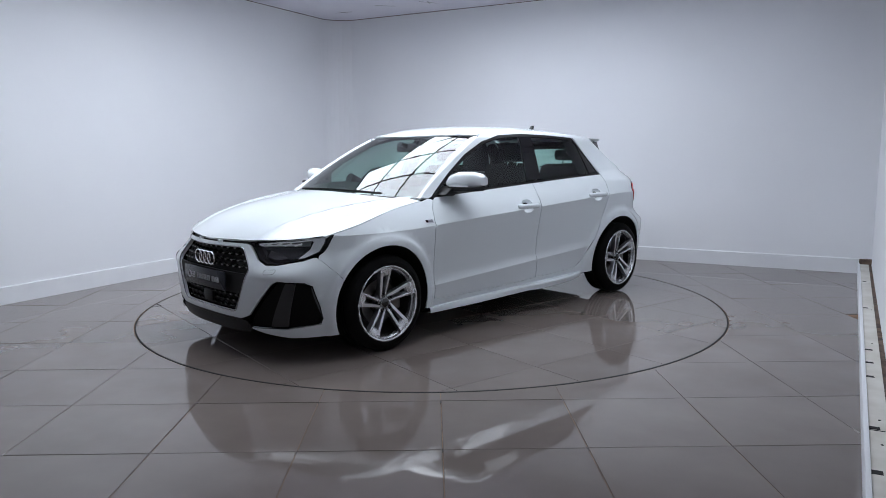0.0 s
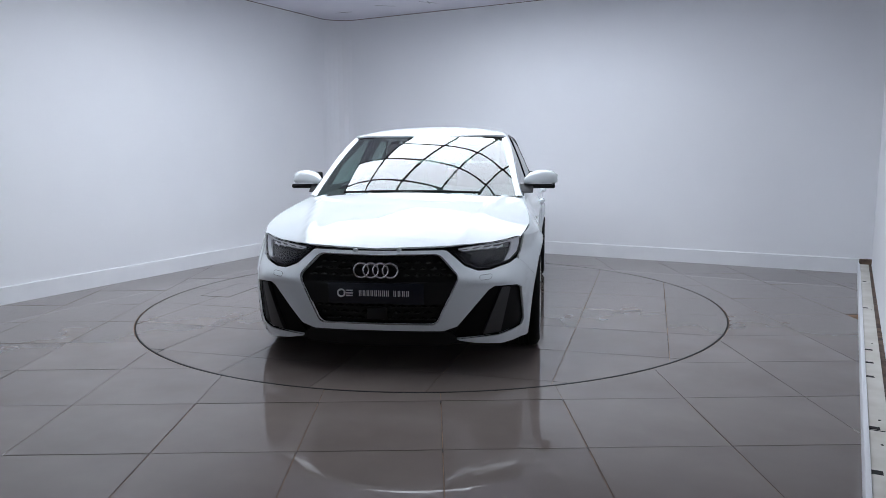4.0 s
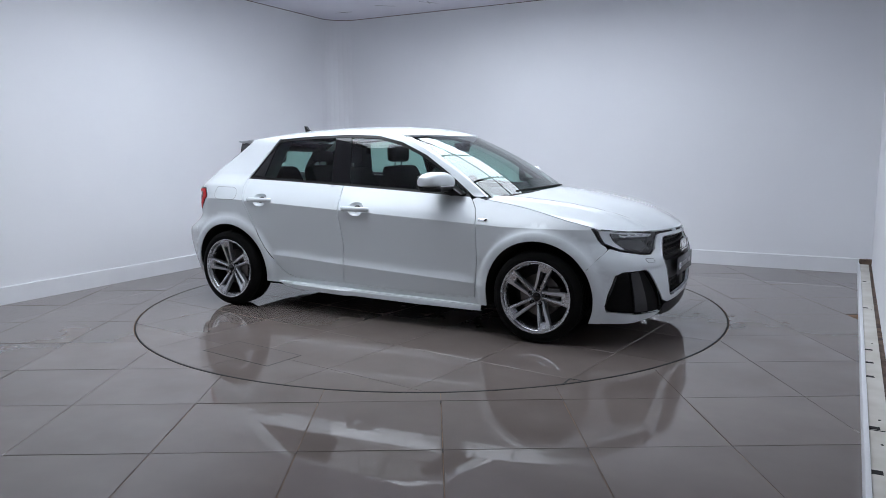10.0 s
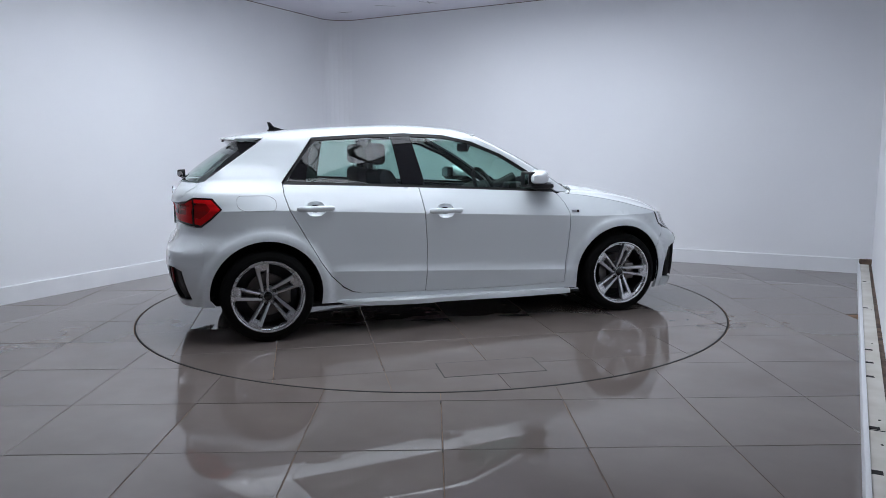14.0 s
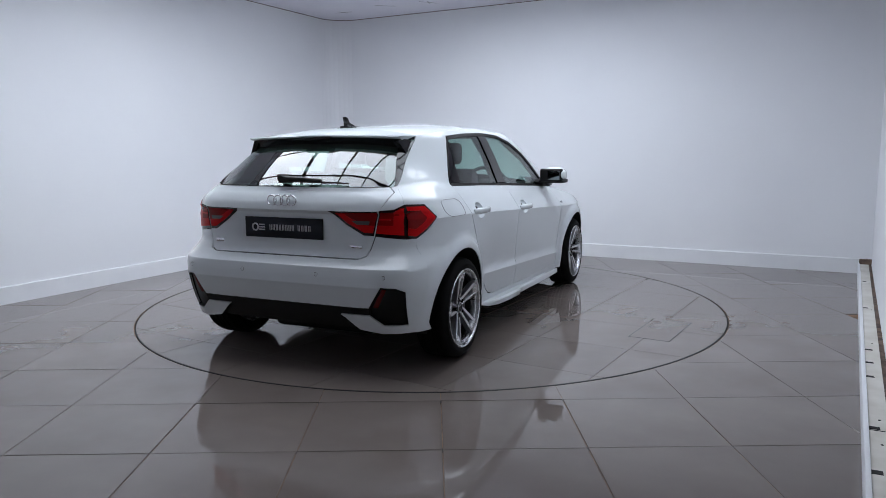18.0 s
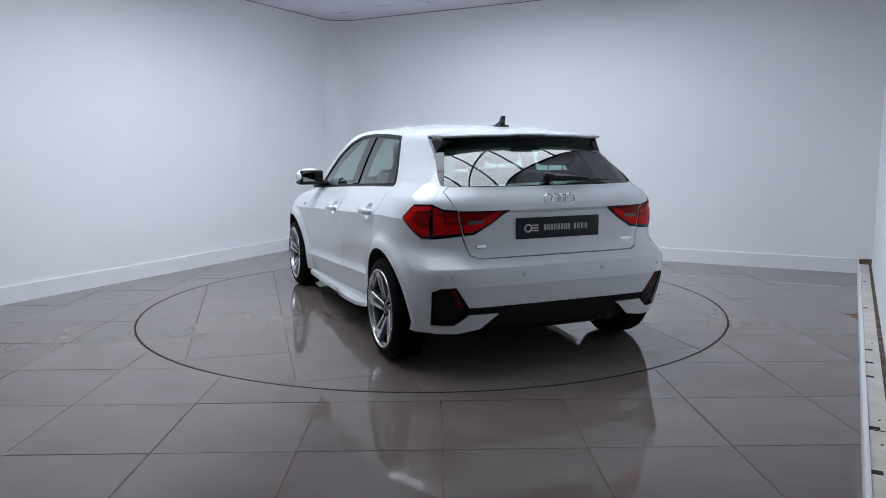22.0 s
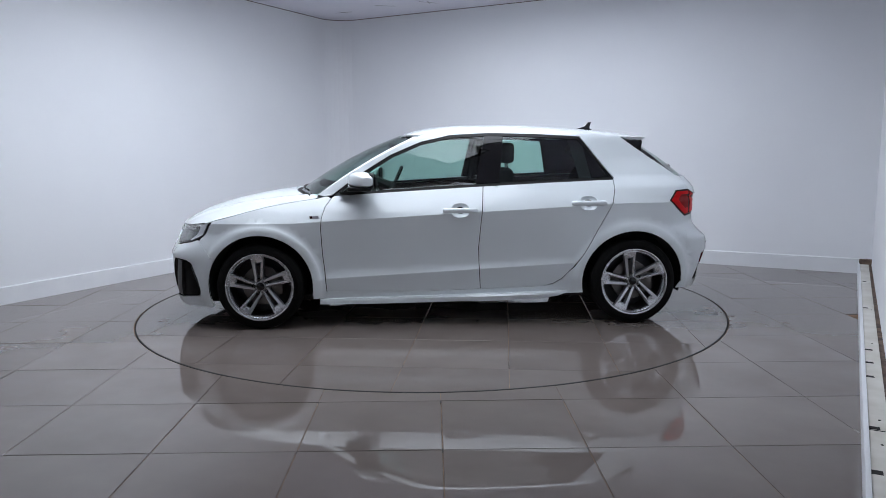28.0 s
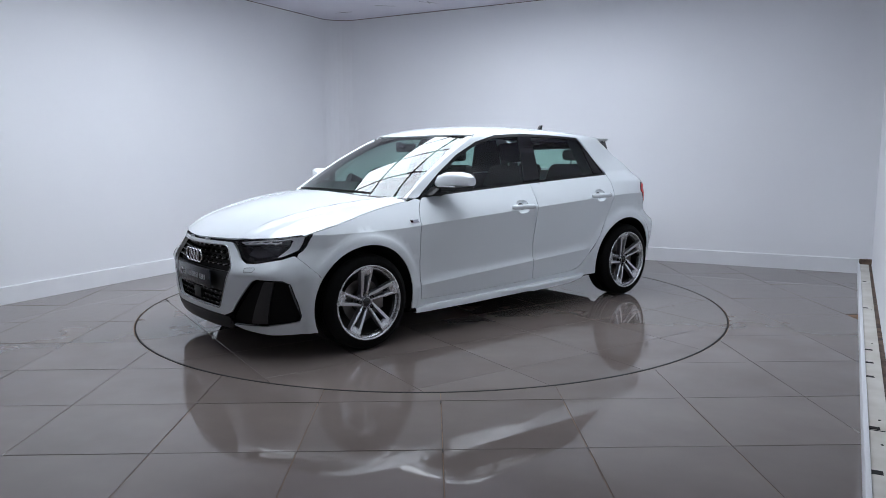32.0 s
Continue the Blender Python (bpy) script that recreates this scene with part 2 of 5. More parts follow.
def coved_wall():
    """Left and back wall with the rounded corner between them, one sheet with thickness."""
    r, line = 0.32, []
    line += [(0.0, LONG), (0.0, 6.0), (0.0, 3.0)]
    for i in range(0, 9):
        a = math.pi / 2 * i / 8
        line.append((r - r * math.cos(a), r - r * math.sin(a)))
    line += [(3.0, 0.0), (WIDE + 1.2, 0.0)]
    return line


def strip(name, line, z0, z1, out0, out1, mat, bev=0.0):
    """An upright band that follows the wall line, out0..out1 metres in front of it."""
    verts, faces = [], []
    n = len(line)
    for i, (u, v) in enumerate(line):
        a = line[max(i - 1, 0)]
        b = line[min(i + 1, n - 1)]
        du, dv = b[0] - a[0], b[1] - a[1]
        l = math.hypot(du, dv)
        nu, nv = -dv / l, du / l
        for o, z in ((out0, z0), (out1, z0), (out1, z1 - bev), (out1 - bev, z1), (out0, z1)):
            verts.append(room(u + nu * o, v + nv * o, z))
    for i in range(n - 1):
        for k in range(5):
            faces.append((i * 5 + k, i * 5 + (k + 1) % 5, i * 5 + 5 + (k + 1) % 5, i * 5 + 5 + k))
    faces += [(0, 1, 2, 3, 4), tuple((n - 1) * 5 + k for k in (4, 3, 2, 1, 0))]
    return new(name, mesh_of(name, verts, faces, mat))


LINE = coved_wall()
tagged(strip("wall_back_and_side", LINE, 0.0, CEIL + 0.02, -0.15, 0.0, WALLM), "smooth white painted wall with a rounded corner", "wall", kind="structure")
tagged(strip("baseboard", LINE[:-1] + [(WIDE, 0.0)], -0.01, 0.145, 0.003, 0.016, SKIRTM, 0.006), "white painted skirting board along the wall", "skirting", kind="structure")


def slab(name, corners, z0, z1, mat, label, category, kind="structure"):
    pts = [room(u, v) for u, v in corners]
    bm = prism_bm([(p[0], p[1]) for p in pts], z0, z1)
    return tagged(part(name, bm, mat, None, smooth=False), label, category, kind=kind)


def right(v):
    """How far the right-hand curb stands from the left wall."""
    return 6.09 - 0.0242 * v


def along(o0, o1):
    return [(right(0.0) + o0, 0.0), (right(0.0) + o1, 0.0), (right(LONG) + o1, LONG), (right(LONG) + o0, LONG)]


# beyond this the side is an added grey wall that dims reflections
SPLIT = 5.6
slab("wall_right", [(right(0) + 0.118, -0.15), (right(0) + 0.27, -0.15), (right(SPLIT) + 0.27, SPLIT), (right(SPLIT) + 0.118, SPLIT)], -0.3, CEIL + 0.02, WALLM, "white painted side wall behind a low curb", "wall")
slab("wall_right_2", [(right(SPLIT) + 0.118, SPLIT), (right(SPLIT) + 0.27, SPLIT), (right(LONG) + 0.27, LONG), (right(LONG) + 0.118, LONG)], -0.3, CEIL + 0.02, DARKW, "added grey stand-in for the darker hall beside the entrance", "wall")
slab("wall_front", [(-0.15, LONG), (3.6, LONG), (3.6, LONG + 0.15), (-0.15, LONG + 0.15)], -0.3, CEIL + 0.02, WALLM, "white painted wall behind the camera", "wall")
slab("wall_front_2", [(3.6, LONG), (WIDE + 0.4, LONG), (WIDE + 0.4, LONG + 0.15), (3.6, LONG + 0.15)], -0.3, CEIL + 0.02, DARKW, "added grey stand-in for the darkness at the open end", "wall")
slab("ceiling", [(-0.15, -0.15), (WIDE + 0.4, -0.15), (WIDE + 0.4, LONG + 0.15), (-0.15, LONG + 0.15)], CEIL + 0.0, CEIL + 0.12, CEILM, "pale lilac-white boarded ceiling with scuff marks", "ceiling")


# thin dark gap where the walls meet the ceiling, and scuffs on the boards
tagged(strip("trim", LINE, CEIL - 0.006, CEIL, 0.0, 0.003, RUSTM), "thin brown gap line under the ceiling", "trim", kind="structure")
ceiling = bpy.data.objects["ceiling"]
for k, (x, y, a, w, c) in enumerate(((-1.05, 3.36, -22, 0.11, 30), (-0.52, 2.96, 10, 0.12, -35), (-0.02, 2.77, 25, 0.12, 15))):
    for q, l in ((a, w), (a + c + 40, w * 0.55)):
        part("scuff", box_bm(-l, l, -0.004, 0.004, -0.002, 0.001), SCUFFM, ceiling, "faint grey scuff", m=pose(x, y, CEIL, 0, 0, q))


# low curb with a board top along the right side
def curb():
    e = tagged(new("side_curb"), "low white curb with a cream board top and screw holes", "curb")
    plan = lambda o0, o1: [room(*q)[:2] for q in along(o0, o1)]
    part("curb_face", prism_bm(plan(0.0, 0.020), -0.02, 0.105, bevel=0.004), SKIRTM, e, "white painted curb board")
    part("top_board", prism_bm(plan(0.021, 0.090), -0.02, 0.098), CREAMM, e, "cream board with dark holes")
    part("rusty_strip", prism_bm(plan(0.091, 0.117), -0.02, 0.088), RUSTM, e, "rusty brown strip in the gap")
    for x, y, k in ((3.590, 0.143, 0.016), (3.010, -0.846, 0.018), (2.407, -1.882, 0.020), (2.268, -2.119, 0.020), (2.131, -2.347, 0.020), (1.755, -2.995, 0.026), (1.521, -3.388, 0.028)):
        part("screw_hole", box_bm(-k * 0.9, k * 0.9, -k * 0.6, k * 0.6, -0.01, 0.0012), DARKGAP, e, "dark square hole", m=pose(x, y, 0.0985, 0, 0, math.degrees(UA)))
    for x, y, k in ((2.503, -1.756, 0.006), (2.144, -2.362, 0.006), (1.829, -2.915, 0.008), (1.687, -3.162, 0.008), (3.011, -0.912, 0.006)):
        part("speck", lathe_bm([(0.0, 0.001), (k * 0.7, 0.001), (k * 0.7, -0.01)], 8, "z"), DARKGAP, e, m=pose(x, y, 0.0985))
    part("board_joint", box_bm(-0.045, 0.045, -0.0025, 0.0025, -0.01, 0.0010), DARKGAP, e, "dark joint across the board", m=pose(1.765, -3.03, 0.0985, 0, 0, math.degrees(UA)))
    p = room(right(0) + 0.06, 0.05)
    part("end_bracket", box_bm(-0.05, 0.06, -0.02, 0.02, 0, 0.05, 0.006), RUSTM, e, "dark metal bracket at the end", m=pose(p[0], p[1], 0.097, 0, 0, math.degrees(UA)))


curb()


# luminous ceiling: diffuser panels between black bars
def light_ceiling():
    e = tagged(new("luminous_ceiling"), "large lit white ceiling light with black grid bars", "ceiling light")
    u0, v0, nu, nv, cu, cv = 1.31, 1.36, 5, 6, 0.66, 0.635
    z = CEIL - 0.06
    for i in range(nu):
        for j in range(2 if i == 0 else 0, nv):
            a, b = u0 + i * cu, v0 + j * cv
            pts = [room(a + 0.012, b + 0.012), room(a + cu - 0.012, b + 0.03), room(a + cu - 0.012, b + cv - 0.012), room(a + 0.012, b + cv - 0.012)]
            part("diffuser_panel", prism_bm([(p[0], p[1]) for p in pts], z, z + 0.02), PANELM[i][j], e, smooth=False)
    for i in range(nu + 1):
        a = u0 + i * cu
        w0 = v0 + (2 * cv if i == 0 else 0) - 0.02
        pts = [room(a - 0.017, w0), room(a + 0.017, w0), room(a + 0.017, v0 + nv * cv + 0.02), room(a - 0.017, v0 + nv * cv + 0.02)]
        part("grid_bar", prism_bm([(p[0], p[1]) for p in pts], z - 0.015, CEIL), BARSM, e, smooth=False)
    for j in range(nv + 1):
        b = v0 + j * cv
        for i in range(1 if j < 2 else 0, nu):
            a = u0 + i * cu
            pts = [room(a + 0.018, b - 0.017), room(a + cu - 0.018, b - 0.017), room(a + cu - 0.018, b + 0.017), room(a + 0.018, b + 0.017)]
            part("grid_bar", prism_bm([(p[0], p[1]) for p in pts], z - 0.012, CEIL), BARSM, e, smooth=False)


light_ceiling()

# ---------------- turning angles ----------------
AXLE_X, AXLE_Y = -0.083, 0.009


def heading(t):
    """The car's heading in degrees at t seconds."""
    early = ((0.0, -136.45), (0.5, -135.35), (1.0, -132.45), (1.5, -128.30), (2.0, -122.50))
    late = ((30.0, 205.30), (30.5, 211.00), (31.0, 215.58), (31.5, 218.00), (32.0, 218.97))
    for row in (early if t <= 2 else late if t >= 30 else ()):
        if abs(row[0] - t) < 1e-6:
            return row[1]
    return 41.21 + 11.7167 * (t - 16)


TIMES = [0.0, 0.5, 1.0, 1.5, 2.0] + [3.0 + i for i in range(27)] + [30.0, 30.5, 31.0, 31.5, 32.0]


# ---------------- car surfaces ----------------
# car axes: x forward, y to its left, z up; origin midway between the axles on the ground
HALF_BASE, HUB_Z, ARCH_R = 1.2815, 0.293, 0.354


def joined(*curves):
    """Curves that meet at sharp creases: (end of the stretch, curve) in rising order."""
    def f(x):
        x = np.asarray(x, float)
        out = curves[-1][1](x)
        for end, c in curves[-2::-1]:
            out = np.where(x < end, c(x), out)
        return out
    return f


UPPER_CREASE, LOWER_CREASE = 0.775, 0.380
upper_body = smooth_curve([0.775, 0.80, 0.86, 0.92, 0.96, 1.00, 1.10, 1.20, 1.29, 1.33, 1.36, 1.40],
                          [0.840, 0.8275, 0.792, 0.751, 0.725, 0.7095, 0.675, 0.636, 0.595, 0.558, 0.51, 0.44])
door_section = joined((LOWER_CREASE, smooth_curve([0.05, 0.15, 0.20, 0.26, 0.33, 0.38], [0.764, 0.778, 0.786, 0.796, 0.807, 0.814])),
                      (UPPER_CREASE, smooth_curve([0.38, 0.40, 0.425, 0.50, 0.60, 0.70, 0.775], [0.814, 0.806, 0.801, 0.806, 0.817, 0.830, 0.840])),
                      (9, upper_body))
flat_section = joined((UPPER_CREASE, smooth_curve([0.05, 0.20, 0.30, 0.40, 0.50, 0.60, 0.70, 0.775], [0.766, 0.788, 0.802, 0.811, 0.817, 0.824, 0.833, 0.840])),
                      (9, upper_body))


def crease_shift(x, z):
    """The creases and the belt rise towards the tail."""
    return -0.050 * np.clip(x, -1.25, 1.05) * (1 - ease(1.0, 1.25, z))


nose_x = smooth_curve([0.10, 0.15, 0.20, 0.25, 0.35, 0.46, 0.52, 0.57, 0.65, 0.70, 0.74, 0.80, 0.95], [1.950, 1.980, 1.998, 2.008, 2.014, 2.016, 2.013, 2.008, 1.995, 1.968, 1.942, 1.915, 1.890])
tail_x = joined((0.495, smooth_curve([0.05, 0.20, 0.30, 0.40, 0.495], [1.74, 1.805, 1.845, 1.876, 1.896])),
                (0.59, smooth_curve([0.495, 0.54, 0.59], [1.896, 1.893, 1.886])),
                (0.871, smooth_curve([0.59, 0.61, 0.635, 0.66, 0.76, 0.871], [1.886, 1.864, 1.846, 1.834, 1.823, 1.824])),
                (0.887, smooth_curve([0.871, 0.879, 0.887], [1.824, 1.836, 1.848])),
                (9, smooth_curve([0.887, 0.92, 0.96, 1.00, 1.03, 1.4], [1.848, 1.840, 1.818, 1.788, 1.777, 1.777])))


def ease(a, b, x):
    t = np.clip((np.asarray(x, float) - a) / (b - a), 0, 1)
    return t * t * (3 - 2 * t)


def half_width(x, z):
    x, z = np.asarray(x, float), np.asarray(z, float)
    k = ease(-1.0, -0.7, x) * (1 - ease(0.75, 1.0, x))
    zz = z - crease_shift(x, z)
    w = k * door_section(zz) + (1 - k) * flat_section(zz)
    for c in (-HALF_BASE, HALF_BASE):
        d = np.hypot(x - c, z - HUB_Z)
        lip = 1 - ease(ARCH_R + 0.026, ARCH_R + 0.086, d)
        blister = np.exp(-((x - c) / 0.42) ** 2) * np.exp(-((z - 0.62) / 0.16) ** 2)
        w = w + 0.026 * lip + 0.020 * blister
    w = w - ease(0.9, 1.5, -x) * (0.040 * ease(0.93, 1.02, z) + 0.044 * ease(0.98, 1.15, z))
    return w


def nose_round(z):
    """How the nose rounds off in plan: flatter across the bumper, more pointed at the lamps."""
    k = ease(0.46, 0.66, z)
    return 5.0 - 1.7 * k, 2.5 - 0.9 * k


def tail_round(z):
    k = ease(0.56, 0.70, z)
    return 6.0 - 2.4 * k + 0.6 * ease(0.88, 0.96, z), 6.5 - 2.3 * k


def side_y(x, z):
    x, z = np.asarray(x, float), np.asarray(z, float)
    w = half_width(x, z)
    f = np.clip((x - 1.2) / (nose_x(z) - 1.2), 0, 1.0)
    r = np.clip((-x - 1.1) / (tail_x(z) - 1.1), 0, 0.995)
    pf, qf = nose_round(z)
    pr, qr = tail_round(z)
    return w * (1 - f**pf) ** (1 / qf) * (1 - r**pr) ** (1 / qr)


def bumper_ridge(y, z):
    """The shoulder of the front bumper over the side vents: it swells slowly from above and is cut back below."""
    rise = ease(0.600, 0.512, z) * (1 - ease(0.508, 0.468, z))
    return 0.016 * rise * ease(0.40, 0.56, y) * (1 - ease(0.690, 0.760, y))


def front_x(y, z):
    y, z = np.abs(np.asarray(y, float)), np.asarray(z, float)
    lo, hi = np.full_like(y + z, 1.45), nose_x(z) + 0 * y
    for _ in range(34):
        mid = 0.5 * (lo + hi)
        out = side_y(mid, z) > y
        lo, hi = np.where(out, mid, lo), np.where(out, hi, mid)
    x = 0.5 * (lo + hi)
    return x + bumper_ridge(y, z)


def rear_x(y, z):
    y, z = np.abs(np.asarray(y, float)), np.asarray(z, float)
    x = np.full_like(y + z, -1.6)
    pr, qr = tail_round(z)
    for _ in range(50):
        w = half_width(x, z)
        x = 0.75 * x + 0.25 * (-1.1 - (tail_x(z) - 1.1) * np.clip(1 - (y / w) ** qr, 0, 1) ** (1 / pr))
    return x


hood_mid = smooth_curve([0.80, 1.07, 1.25, 1.45, 1.64, 1.78, 1.87, 1.935, 1.985, 2.07], [0.965, 0.938, 0.915, 0.883, 0.838, 0.793, 0.752, 0.715, 0.682, 0.62])
roof_mid = smooth_curve([-1.65, -1.42, -1.2, -0.96, -0.65, -0.34, -0.1, 0.10, 0.25, 0.36], [1.250, 1.310, 1.343, 1.364, 1.383, 1.392, 1.388, 1.372, 1.342, 1.302])


def hood_z(x, y):
    x, y = np.asarray(x, float), np.abs(np.asarray(y, float))
    ridge = 0.009 * np.exp(-((y - (0.40 + 0.22 * np.clip((2.0 - x) / 1.0, 0, 1))) / 0.026) ** 2) * (1 - ease(1.75, 1.95, x))
    return hood_mid(x + 0.28 * y * y) - 0.10 * y * y + ridge


ROOF_X = [0.20 - 0.05 * i for i in range(30)]
PILLAR_END = [(-1.283, 1.264), (-1.40, 1.181), (-1.52, 1.097), (-1.632, 1.016)]
CORNER = [(-1.632, 1.016), (-1.645, 1.000), (-1.66, 0.983), (-1.675, 0.965), (-1.69, 0.946), (-1.70, 0.923)]


def roof_edge(x):
    z = roof_mid(x) - 0.045
    return side_y(x, z), z


def roof_z(x, y):
    ye, _ = roof_edge(x)
    return roof_mid(x) - 0.045 * np.clip(np.abs(y) / ye, 0, 1.05) ** 2.6


def on_side(s, off=0.0):
    return lambda p: np.stack([p[:, 0], s * (side_y(p[:, 0], p[:, 1]) + off), p[:, 1]], 1)


def on_front(off=0.0):
    return lambda p: np.stack([front_x(p[:, 0], p[:, 1]) + off, p[:, 0], p[:, 1]], 1)


def on_rear(off=0.0):
    return lambda p: np.stack([rear_x(p[:, 0], p[:, 1]) - off, p[:, 0], p[:, 1]], 1)


def on_hood(off=0.0):
    return lambda p: np.stack([p[:, 0], p[:, 1], hood_z(p[:, 0], p[:, 1]) + off], 1)


def on_roof(off=0.0):
    return lambda p: np.stack([p[:, 0], p[:, 1], roof_z(p[:, 0], p[:, 1]) + off], 1)


def inside(p, poly):
    x, y = p[:, 0], p[:, 1]
    a = np.asarray(poly, float)
    b = np.roll(a, -1, 0)
    hit = np.zeros(len(p), bool)
    for (x0, y0), (x1, y1) in zip(a, b):
        if y0 != y1:
            hit ^= ((y0 > y) != (y1 > y)) & (x < (x1 - x0) * (y - y0) / (y1 - y0) + x0)
    return hit


def dense(poly, step, closed=True):
    out = []
    n = len(poly)
    for i in range(n if closed else n - 1):
        a, b = np.array(poly[i], float), np.array(poly[(i + 1) % n], float)
        k = max(1, int(math.ceil(np.linalg.norm(b - a) / step)))
        out += [a + (b - a) * j / k for j in range(k)]
    if not closed:
        out.append(np.array(poly[-1], float))
    return out


def rounded(poly, r, seg=4):
    """The polygon with its corners rounded by up to r."""
    out, n = [], len(poly)
    for i in range(n):
        p, a, b = (np.array(poly[k % n], float) for k in (i, i - 1, i + 1))
        la, lb = np.linalg.norm(a - p), np.linalg.norm(b - p)
        q = min(r, la * 0.45, lb * 0.45)
        p0, p1 = p + (a - p) / la * q, p + (b - p) / lb * q
        for j in range(seg + 1):
            t = j / seg
            out.append((1 - t) ** 2 * p0 + 2 * t * (1 - t) * p + t * t * p1)
    return out


from mathutils.geometry import delaunay_2d_cdt


def region(outline, step, holes=(), lines=()):
    """Triangles that fill a polygon in the plane: points, triangles and the boundary loops."""
    loops = [dense(q, step) for q in (outline, *holes)]
    pts, edges = [], []
    for l in loops:
        k = len(pts)
        pts += l
        edges += [(k + i, k + (i + 1) % len(l)) for i in range(len(l))]
    for l in lines:
        l = np.array(dense(l, step, False))
        ok = inside(l, outline)
        for h in holes:
            ok &= ~inside(l, h)
        last = None
        for p, good in zip(l, ok):
            if not good or np.min(np.linalg.norm(np.array(pts) - p, axis=1)) < 0.0022:
                last = None
                continue
            pts.append(p)
            if last is not None:
                edges.append((last, len(pts) - 1))
            last = len(pts) - 1
    bound = np.array(pts)
    lo, hi = bound.min(0), bound.max(0)
    gx, gy = np.arange(lo[0] + step / 2, hi[0], step), np.arange(lo[1] + step / 2, hi[1], step * 0.87)
    grid = np.array([(x + (step / 2 if j % 2 else 0), y) for j, y in enumerate(gy) for x in gx])
    if len(grid):
        ok = inside(grid, outline)
        for h in holes:
            ok &= ~inside(grid, h)
        grid = grid[ok]
        if len(grid):
            d = np.min(np.linalg.norm(grid[:, None] - bound[None], axis=2), 1)
            grid = grid[d > step * 0.45]
    pts += list(grid)
    vs, _, fs, *_ = delaunay_2d_cdt([Vector((float(a), float(b))) for a, b in pts], edges, [], 0, 1e-6)
    vs = np.array([(v.x, v.y) for v in vs])
    fs = np.array(fs)
    c = vs[fs].mean(1)
    ok = inside(c, outline)
    for h in holes:
        ok &= ~inside(c, h)
    return vs, fs[ok]


def skin(maps, outline, step=0.03, holes=(), turn=0.012, lines=()):
    """A panel: a filled outline laid on a surface, with its edges turned in. Gives vertices, faces, normals."""
    p, f = region(outline, step, holes, lines)
    v = maps(p)
    e = 1e-3
    n = np.cross(maps(p + [e, 0]) - maps(p - [e, 0]), maps(p + [0, e]) - maps(p - [0, e]))
    n /= np.linalg.norm(n, axis=1)[:, None] + 1e-12
    mid = np.array([0.0, 0.0, 0.6])
    out = ((v - mid) * n).sum(1)
    n *= np.where(np.median(out) >= 0, 1, -1)
    t = v[f]
    fn = np.cross(t[:, 1] - t[:, 0], t[:, 2] - t[:, 0])
    flip = (fn * n[f[:, 0]]).sum(1) < 0
    f = f.copy()
    f[flip] = f[flip][:, ::-1]
    faces = [tuple(map(int, a)) for a in f]
    verts, norms = [v], [n]
    if turn:
        count = {}
        for a in faces:
            for i in range(3):
                k = (a[i], a[(i + 1) % 3])
                count[k] = 1
        rim = [k for k in count if (k[1], k[0]) not in count]
        base = len(v)
        add_v, add_n = [], []
        for a, b in rim:
            d = v[b] - v[a]
            side = np.cross(d, n[a])
            side /= np.linalg.norm(side) + 1e-12
            k = base + len(add_v)
            add_v += [v[a], v[b], v[b] - n[b] * turn, v[a] - n[a] * turn]
            add_n += [side] * 4
            faces.append((k + 1, k, k + 3, k + 2))
        if add_v:
            verts.append(np.array(add_v))
            norms.append(np.array(add_n))
    return np.concatenate(verts), faces, np.concatenate(norms)


def merge(*pieces):
    v, f, n, k = [], [], [], 0
    for a, b, c in pieces:
        v.append(a)
        n.append(c)
        f += [tuple(i + k for i in q) for q in b]
        k += len(a)
    return np.concatenate(v), f, np.concatenate(n)


def shell(name, piece, mat, parent, label="", m=None):
    v, f, n = piece
    return put(name, mesh_of(name, v, f, mat, True, n), parent, label, m)


def mirror(poly):
    return [(-a, b) for a, b in poly][::-1]


def grid_patch(rows, ncol=None):
    """A smooth patch through rows of points (all rows of equal length), with normals."""
    p = np.array(rows, float)
    a, b = p.shape[:2]
    n = np.cross(np.gradient(p, axis=0), np.gradient(p, axis=1))
    n /= np.linalg.norm(n, axis=2)[:, :, None]
    v, n = p.reshape(-1, 3), n.reshape(-1, 3)
    if np.median(((v - [0, 0, 0.6]) * n).sum(1)) < 0:
        n = -n
    f = []
    for i in range(a - 1):
        for j in range(b - 1):
            q = (i * b + j, i * b + j + 1, i * b + b + j + 1, i * b + b + j)
            nn = np.cross(v[q[1]] - v[q[0]], v[q[3]] - v[q[0]])
            f.append(q if nn @ n[q[0]] > 0 else q[::-1])
    return v, f, n


def arch(c, a0, a1, n=24, r=ARCH_R):
    return [(c + r * math.cos(radians(a0 + (a1 - a0) * i / n)), HUB_Z + r * math.sin(radians(a0 + (a1 - a0) * i / n))) for i in range(n + 1)]


# outlines on the car's side (x, z)
WINDOW = [(0.783, 0.906), (0.27, 0.935), (-0.25, 0.962), (-0.70, 0.984), (-1.155, 1.002), (-1.045, 1.14), (-0.93, 1.283), (-0.62, 1.303), (-0.30, 1.312),
          (-0.03, 1.300), (0.18, 1.253), (0.39, 1.165), (0.57, 1.055), (0.70, 0.965)]
SCREEN_EDGE = [(0.90, 0.895), (0.80, 0.965), (0.66, 1.055), (0.48, 1.160), (0.34, 1.232), (0.24, 1.280)]
BELT = [(0.783, 0.906), (0.27, 0.935), (-0.25, 0.962), (-0.70, 0.984), (-1.155, 1.002)]


def belt_z(x):
    return float(np.interp(x, [-1.155, -0.70, -0.25, 0.27, 0.783], [1.002, 0.984, 0.962, 0.935, 0.906]))


